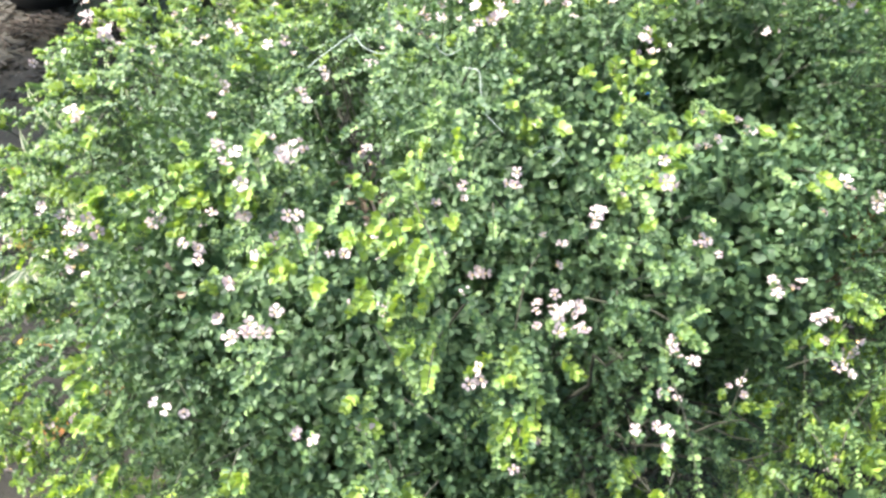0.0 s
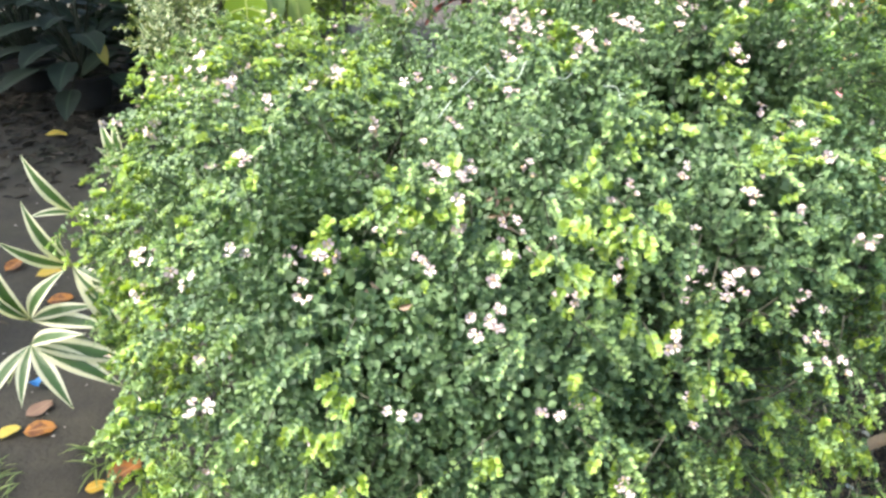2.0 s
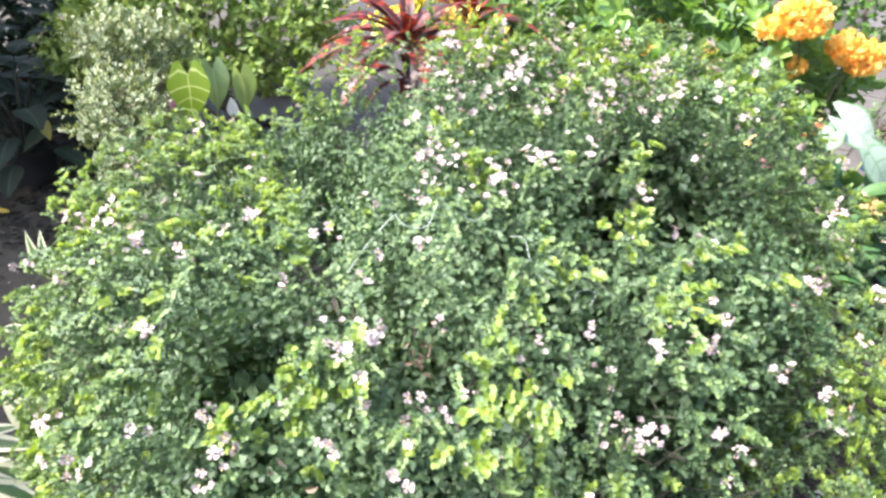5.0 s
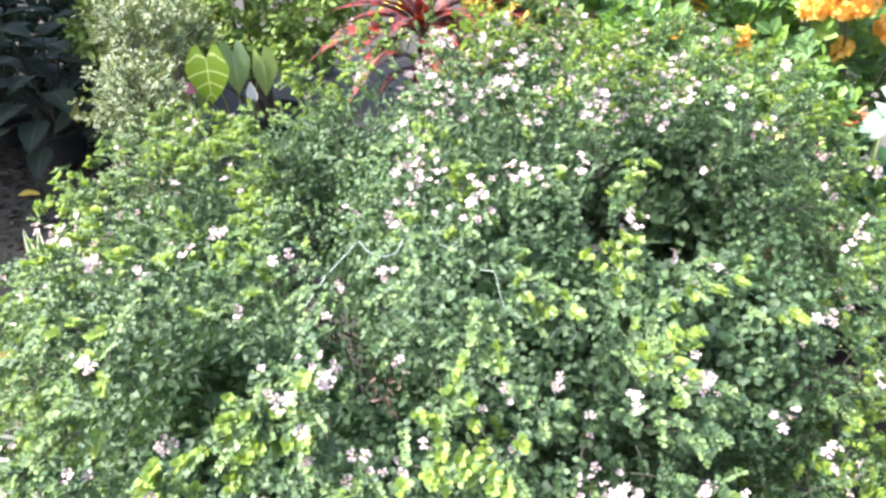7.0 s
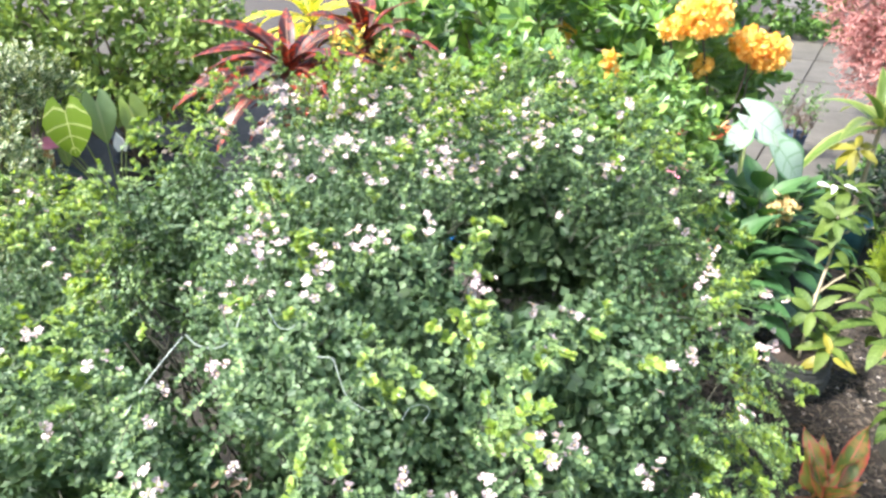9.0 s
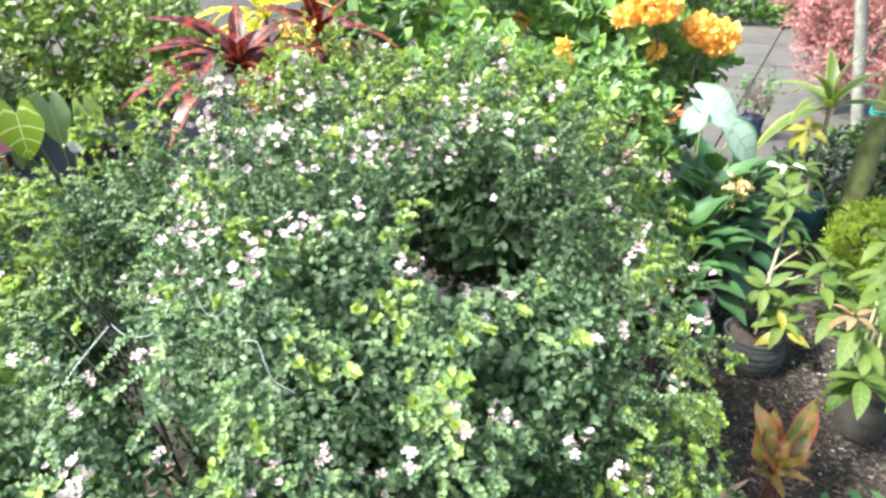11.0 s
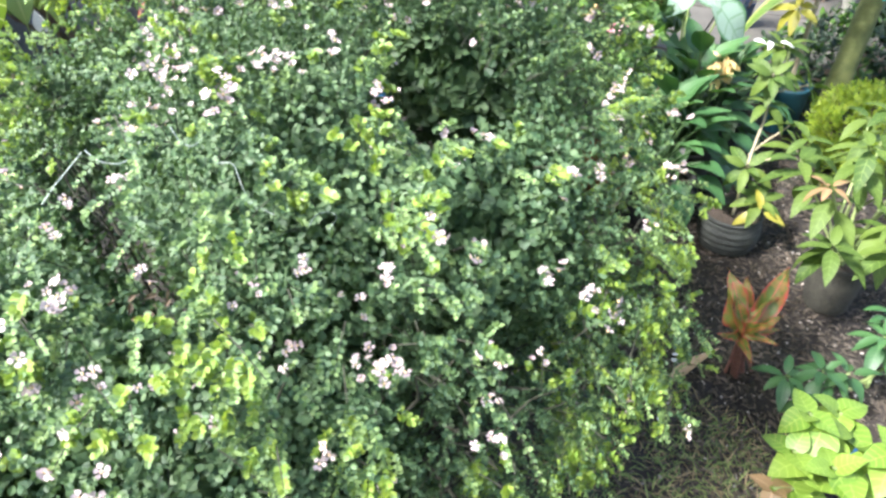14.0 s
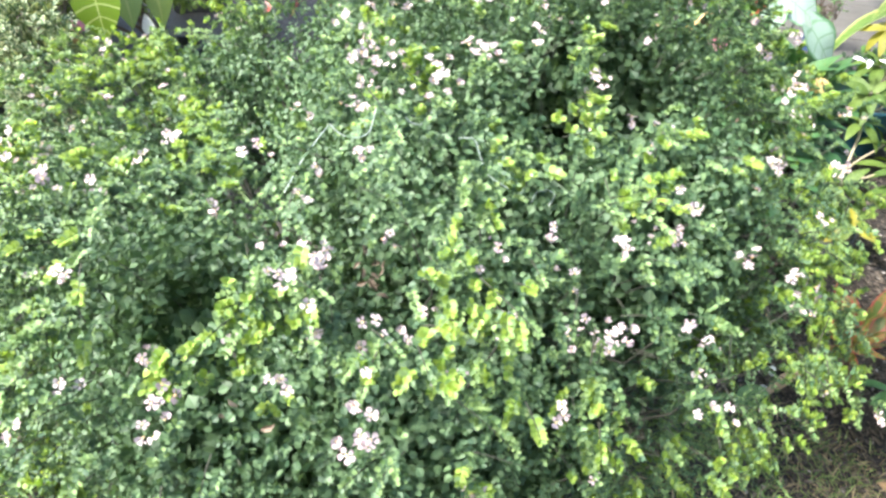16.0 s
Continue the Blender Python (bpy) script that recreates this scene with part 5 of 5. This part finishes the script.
def flamingo(at, flowers, label, n=9):
    """An anthurium with upright dark leaves and coloured spathes."""
    at = np.array(at, float)
    t = thing("flamingo_flower", at, label, "potted plant", "flamingo flowers")
    pot(t, .12, .18, M_BLACKPOT, label="black plastic pot")
    for i in range(n):
        a = i * 2.4
        tip = np.array([.16 * math.cos(a), .16 * math.sin(a), .35 + .2 * RNG.random()])
        st = part("stalk", tubes("stalk", [(arc((0, 0, .15), tip, .03, 5), .004, .003, 5)], M_GSTEM), t)
        leaf_part(st, "arrow", M_SPATH, tip, (math.cos(a), math.sin(a), -.5), (0, 0, 1), .2)
    for p, m, s in flowers:
        p = np.array(p) - at
        st = part("stalk", tubes("stalk", [(arc((0, 0, .15), p, .03, 6), .004, .003, 5)], M_GSTEM), t)
        sp = leaf_part(st, "spathe", m, p, (.6, -.3, .3), (.1, -.7, .7), s, "spathe")
        part("spadix", tubes("spadix", [(arc(p + np.array([.02, -.01, .02]), p + np.array([.03, -.05, .07]), 0, 4), .006, .004, 6)], M_EYE), t)


flamingo((1.8, 2.62, 0), [((1.70, 2.45, .83), M_REDSP, .085), ((1.58, 2.52, .82), M_REDSP, .05)], "flamingo flower with orange-red spathes and dark leaves")
flamingo((1.52, 2.36, 0), [((1.35, 2.15, .82), M_PINKSP, .075), ((1.28, 2.2, .87), M_BRACT, .04)], "flamingo flower with a pink spathe beside the shrub")


def lily(at, n, s, label, hgt=.5):
    at = np.array(at, float)
    t = thing("peace_lily", at, label, "potted plant", "broad dark green plants")
    pot(t, .15, .2, M_BLACKPOT, label="black plastic pot")
    for i in range(n):
        a, f = i * 2.4 + RNG.normal(0, .2), i / n
        tip = np.array([.2 * math.cos(a) * (1.15 - f), .2 * math.sin(a) * (1.15 - f), .2 + hgt * (.1 + .9 * f) * RNG.uniform(.7, 1)])
        st = part("stalk", tubes("stalk", [(arc((0, 0, .16), tip, .04, 5), .005, .0035, 5)], M_LEAFSTALK), t)
        e = 2.0 * f - .7 + RNG.normal(0, .25)
        leaf_part(st, "lilyup", M_SPATH, tip, (math.cos(a), math.sin(a), e), (-e * math.cos(a), -e * math.sin(a), 1), s * RNG.uniform(.8, 1.15))


lily((1.96, 2.42, 0), 56, .165, "peace lily with broad dark green leaves", .42)
lily((2.3, 2.62, 0), 40, .16, "dark green broad-leaved plant beside the pots", .3)
lily((1.68, 2.2, 0), 48, .165, "dark green leafy plant against the shrub", .36)


def build_yellow_flower():
    t = thing("yellow_ginger", (2.05, 2.46, 0), "drooping faded yellow flower head on a green stalk", "flower")
    part("stalk", tubes("stalk", [(arc((0, 0, -.01), (-.04, -.1, .59), .03, 7), .006, .004, 6)], M_GSTEM), t)
    V0 = np.array([-.035, -.12, .55]) + RNG.normal(0, .024, (70, 3))
    V, F, UV = scatter(small_blade(.4, .2), V0, np.tile([0, -.2, -1.0], (70, 1)) + RNG.normal(0, .5, (70, 3)), RNG.normal(size=(70, 3)), RNG.uniform(.03, .06, 70))
    part("petals", np_mesh("petals", V, F, M_PEACH, uv=UV), t, "faded peach-yellow drooping petals", "stuff")


build_yellow_flower()


def bromeliad(at, n, s, label):
    t = thing("bromeliad", at, label, "bromeliad")
    rosette(t, "bromel", M_BROWNLEAF, (0, 0, .06), n, s, (60, 88))
    part("base", lathe("base", [(.001, 0), (.04, 0), (.05, .03), (.03, .09), (.001, .1)], M_BARK, 14), t)


bromeliad((1.38, 2.2, 0), 18, .6, "bromeliad with rusty brown strap leaves")


# ---- the planted side ----
def build_mussaenda():
    at = np.array([1.85, 1.92, 0])
    t = thing("mussaenda", at, "leggy yellow-green shrub with white bracts in a dark ribbed pot", "potted plant")
    pot(t, .105, .15, M_POT, .72, "dark grey ribbed clay pot", ribs=1)
    L = lambda *p: np.array(p) + np.array([-.25, -.01 + .1 * p[2], .02]) - at
    part("stem", tubes("stem", [(np.array([(.0, .0, .12), L(2.2, 1.99, .3), L(2.27, 2.03, .42), L(2.33, 2.08, .55), L(2.36, 2.1, .66)]), .0065, .0045, 7)], M_PSTEM), t, "pale woody main stem")
    for a, b in ((L(2.2, 1.99, .26), L(2.3, 1.87, .36)), (L(2.2, 1.99, .25), L(2.09, 1.88, .33)), (L(2.2, 2.0, .3), L(2.36, 1.99, .4)), (L(2.33, 2.08, .55), L(2.24, 2.0, .6)), (L(2.33, 2.08, .5), L(2.46, 2.04, .52))):
        part("side_branch", tubes("side_branch", [(arc(a, b, .01, 5, .004), .005, .003, 6)], M_PSTEM), t)
        rosette(t, "muss", M_MUSS, b, 7, .12, (-20, 50), unit(b - a) + np.array([0, 0, .6]))
    rosette(t, "muss", M_MUSS, L(2.36, 2.1, .66), 12, .13, (-25, 55))
    rosette(t, "muss", M_MUSS, L(2.34, 2.085, .58), 6, .14, (-25, 5), phase=1)
    rosette(t, "muss", M_MUSS, L(2.29, 2.05, .47), 5, .13, (-25, 5), phase=2)
    rosette(t, "muss", M_MUSS, L(2.14, 1.84, .21), 9, .12, (-10, 45), (-.2, -.5, 1))
    rosette(t, "muss", M_YELLOWING, L(2.12, 1.80, .19), 3, .12, (-10, 25), (-.3, -.5, 1))
    for p in (L(2.17, 2.05, .72), L(2.24, 2.04, .71), L(2.29, 2.05, .70)):
        leaf_part(t, "muss", M_WHITESP, p, (RNG.uniform(-.6, .8), -.6, RNG.uniform(-.3, .2)), (.1, -.4, 1), .06, "bract")


build_mussaenda()


def leafy_stems(name, at, tips, key, mat, size, per, label, category, pot_args=None, top=None, tip_mat=None, pairs=4, bronze=(0,)):
    """Upright stems with leaf rosettes up their length."""
    at = np.array(at, float)
    t = thing(name, at, label, category)
    z0 = -.01
    if pot_args:
        pot(t, *pot_args[:3], label=pot_args[3])
        z0 = pot_args[1] * .8
    for i, tip in enumerate(tips):
        tip = np.array(tip) - at
        line = arc((RNG.normal(0, .02), RNG.normal(0, .02), z0), tip, .02, 8, .004)
        part("stem", tubes("stem", [(line, .006, .003, 6)], M_GSTEM), t)
        for j in range(pairs):
            q = line[7 - j] if j < 7 else line[0]
            mt = tip_mat if (j == 0 and tip_mat and i in bronze) else mat
            rosette(t, key, mt, q, per if j == 0 else max(3, per // 2), size * (1 if j else .5 if mt is M_BRONZE else .8), (-25, 40 if j == 0 else 5), phase=i + j * .8)
    return t


leafy_stems("copperleaf_shrub", (1.95, 1.5, 0), [(1.63, 1.38, 0.60), (1.81, 1.44, 0.66), (1.98, 1.54, 0.70), (1.73, 1.59, 0.56), (2.08, 1.69, 0.60), (1.61, 1.29, 0.46), (1.83, 1.29, 0.48), (2.13, 1.49, 0.64), (1.91, 1.74, 0.53), (1.75, 1.16, 0.50), (1.95, 1.32, 0.64), (2.18, 1.74, 0.48)], "muss", M_MUSS, .15, 6, "bushy light green shrub with bronze shoot tips in a stone pot", "potted plant", (.095, .2, M_STONEPOT, "mossy grey concrete pot"), tip_mat=M_BRONZE, pairs=3)
leafy_stems("lime_leaved_vine", (1.3, .74, 0), [(1.13, .84, .45), (1.0, .76, .36), (1.1, .73, .42), (1.07, .8, .4), (1.22, .7, .45), (1.24, .85, .4)], "disc", M_LIME, .098, 4, "trailing plant with round lime-yellow leaves in a blue bucket", "potted plant", (.13, .22, M_BLUE, "blue plastic bucket"), tip_mat=M_BRONZE, pairs=3, bronze=(1,))
leafy_stems("green_herb", (1.52, 1.14, 0), [(1.5, 1.1, .2), (1.42, 1.14, .17), (1.58, 1.08, .18), (1.46, 1.04, .15)], "muss", M_SPATH, .12, 5, "low green pointed-leaved plant on dark earth", "plant", pairs=2)
leafy_stems("green_herb", (1.75, 1.14, 0), [(1.72, 1.12, .24), (1.8, 1.18, .26), (1.78, 1.05, .22)], "muss", M_SPATH, .11, 5, "bright green upright plant with toothed leaves", "plant", pairs=3)


def build_aglaonema():
    at = np.array([1.45, 1.33, 0])
    t = thing("aglaonema", at, "aglaonema with olive green leaves edged in pink-red on short stalks", "aglaonema")
    heart = np.array([1.36, 1.27, .24]) - at
    for tip, wide in (((1.345, 1.36, .435), .9), ((1.245, 1.30, .415), .8), ((1.24, 1.20, .30), .8), ((1.33, 1.19, .345), 1.0), ((1.38, 1.16, .29), .85), ((1.455, 1.30, .36), .95), ((1.55, 1.33, .425), .95), ((1.46, 1.21, .265), .9), ((1.43, 1.38, .385), .9), ((1.32, 1.27, .38), .95), ((1.30, 1.16, .25), .8), ((1.42, 1.19, .33), .9), ((1.5, 1.27, .3), .85)):
        tip = np.array(tip) - at
        low = heart + np.array([RNG.normal(0, .008), RNG.normal(0, .008), RNG.uniform(-.02, .02)])
        st = part("stalk", tubes("stalk", [(arc((RNG.normal(0, .015), RNG.normal(0, .015), -.01), low, .0, 5), .0065, .005, 6)], M_PINKSTALK), t, "pinkish stalk")
        d = tip - low
        leaf_part(st, "agla", M_AGLA, low, d, np.array([-.55, -.6, .55]) + RNG.normal(0, .4, 3) - d * .3, float(np.linalg.norm(d)) * .92 * (.5 + .5 * wide))


build_aglaonema()


def build_dried_leaf():
    V, F, UV = blade(.27, .036, "strap", 8, .8, .15, .01)
    V[:, 2] -= V[:, 2].min()
    ob = new("dried_leaf", np_mesh("dried_leaf", V, F, M_TANLEAF, uv=UV, smooth=True))
    ob.matrix_basis = pose(1.19, 1.335, .008 + ground_z(1.3, 1.36), 2, 0, -72)
    tagged(ob, "long curled dry tan leaf on the earth", "leaf", "fallen leaves")
    fallen(1.1, 1.33, .11, M_PALELEAF, -80, "pale green leaf lying on the grass", .03)
    for x, y in ((1.29, 1.41), (1.24, 1.37), (1.31, 1.43), (1.12, 1.25)):
        fallen(x, y, .028, M_WHITESP, RNG.uniform(0, 180), "white petal fallen on the earth", .012)


build_dried_leaf()


def build_trunk():
    t = thing("garden_tree", (2.86, 2.52, 0), "slender mossy green tree trunk tied with teal string", "tree")
    part("trunk", tubes("trunk", [(np.array([(-.03, -.03, -.02), (.02, .02, .2), (.14, .1, .42), (.24, .16, .645), (.32, .2, .85), (.37, .22, 1.05), (.4, .25, 1.5), (.3, .2, 2.1), (.1, .1, 2.7)]), .058, .042, 18)], M_MOSSBARK), t)
    rings = []
    for k in range(3):
        a = np.linspace(0, 2 * np.pi, 25)
        rings.append((np.stack([.24 + .058 * np.cos(a), .16 + .058 * np.sin(a), .63 + .014 * k + .008 * np.sin(a + k)], 1), .005, .005, 6))
    part("tie", tubes("tie", rings, M_TIE), t, "teal plastic string wound round the trunk")
    # limbs and crown are unseen, reached out to shade the planted side
    for q in ((-1.9, -1.5, 2.95), (-1.6, -.6, 3.0), (-.6, -.7, 3.0), (.3, -.5, 3.1), (-.2, -.3, 3.2), (.6, .4, 3.1), (.0, .5, 3.1)):
        part("limb", tubes("limb", [(arc((.11, .12, 2.5), q, .12, 8, .02), .035, .01, 8)], M_MOSSBARK), t)
    foliage(t, [((-1.75, -1.15, 3.0), (.85, 1.0, .3), 2.2), ((-.6, -.5, 3.1), (.9, .8, .35), 2.2), ((.4, .2, 3.2), (.8, .7, .4), 2.2)], 900, .12, [M_GREEN], small_blade(.45, .1), per=7, name="crown", label="green leafy crown, unseen and added for its shade", twig=.15)


build_trunk()


def build_post():
    t = thing("wooden_post", (3.68, 3.22, 0), "weathered pale grey wooden post", "post")
    part("shaft", tubes("shaft", [(np.array([(0, 0, -.02), (-.12, 0, .4), (-.3, -.03, .95), (-.5, -.05, 1.6)]), .036, .028, 9)], M_GREYPOST), t)


build_post()


def build_strap_plant():
    at = np.array([2.74, 2.68, 0])
    t = thing("strap_leaved_plant", at, "dracaena with arching yellow-green strap leaves in a teal pot", "potted plant")
    pot(t, .1, .24, M_TEAL, label="teal plastic pot")
    part("stem", tubes("stem", [(arc((0, 0, .2), (-.04, -.06, .74), 0, 5), .013, .01, 8)], M_PSTEM), t)
    rosette(t, "strap", M_STRAP, (-.04, -.06, .74), 10, .42, (5, 88), (-.15, .05, 1))
    rosette(t, "muss", M_YELLOWING, (-.2, -.12, .66), 8, .14, (-40, 20), (-.4, -.3, .8))
    part("side_stem", tubes("side_stem", [(arc((-.04, 0, .2), (-.2, -.12, .66), 0, 5), .007, .005, 6)], M_GSTEM), t)


build_strap_plant()

shrub("golden_shrub", (2.8, 2.26, 0), [((2.78, 2.26, .2), (.2, .17, .14), 2.2), ((2.7, 2.17, .16), (.14, .12, .12), 2.2)], 800, .024, [M_GOLD], small_blade(.4, .1), "low golden-green fine-leaved shrub at the foot of the tree", per=9)
shrub("red_leaved_shrub", (4.4, 4.25, 0), [((4.4, 4.2, .72), (.22, .2, .22), 2.2), ((4.55, 4.2, .62), (.35, .3, .3), 2.2), ((4.4, 4.3, 1.0), (.35, .3, .25), 2.2)], 800, .07, [M_PINKSHRUB], small_blade(.2, .1), "large shrub with narrow hanging red-pink leaves", per=9, twig=.2)
shrub("twiggy_plant", (3.47, 3.95, 0), [((3.42, 3.88, .42), (.13, .1, .12), 2.2)], 26, .035, [M_GREEN], small_blade(.5, .1), "thin twiggy plant in a faded blue pot", "potted plant", trunks=7, per=4, potted=(.075, .22, M_BLUEGREY, "faded blue pot"), r=.006)


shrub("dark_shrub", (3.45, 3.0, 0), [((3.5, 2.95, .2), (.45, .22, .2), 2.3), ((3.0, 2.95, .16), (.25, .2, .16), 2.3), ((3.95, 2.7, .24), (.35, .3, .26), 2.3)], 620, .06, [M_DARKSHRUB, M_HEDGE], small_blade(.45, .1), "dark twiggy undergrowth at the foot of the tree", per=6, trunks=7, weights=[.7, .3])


def build_paving():
    """A strip of worn slabs that leads away between the plants."""
    t = thing("paving", (0, 0, 0), "worn pale grey concrete slab path between the plants", "path", kind="structure")
    d = unit(np.array([.72, .69]))
    s = np.array([d[1], -d[0]])
    bm = bmesh.new()
    bmesh.ops.create_cube(bm, size=1, matrix=Matrix.Diagonal((1.0, 1.0, .08, 1)))
    bmesh.ops.bevel(bm, geom=bm.edges[:], offset=.015, segments=2, affect="EDGES")
    me = bpy.data.meshes.new("slab")
    bm.to_mesh(me), bm.free()
    me.materials.append(M_CONC)
    for i in range(11):
        for j in range(3):
            c = np.array([3.55, 3.7]) + d * (i * .98) + s * (j * .98 - .9) * 1.0
            z = .005 + .012 * RNG.random()
            ob = part("slab", me, t, m=Matrix.Translation((c[0], c[1], z)) @ Matrix.Rotation(math.atan2(d[1], d[0]), 4, "Z") @ Matrix.Scale(.985, 4))


build_paving()


def build_hedge():
    t = thing("hedge", (6.4, 7.95, 0), "long clipped green hedge beyond the path", "hedge")
    lob = []
    for i in range(9):
        f = i / 8 - .5
        lob.append(((-f * 5.5 + .2 * math.sin(i * 2), f * 5.0, .55), (.75, .7, .55), 2.6))
    foliage(t, lob, 3200, .085, [M_HEDGE], small_blade(.5, .1), per=7, rough=.1, deep=.3, twig=.08, label="dense small green leaves")
    for i in range(9):
        f = i / 8 - .5
        part("branch", tubes("branch", [(arc((-f * 5.5, f * 5.0, -.02), (-f * 5.5 + .1, f * 5.0, .8), 0, 6, .02), .03, .01, 6)], M_BARK), t)


build_hedge()
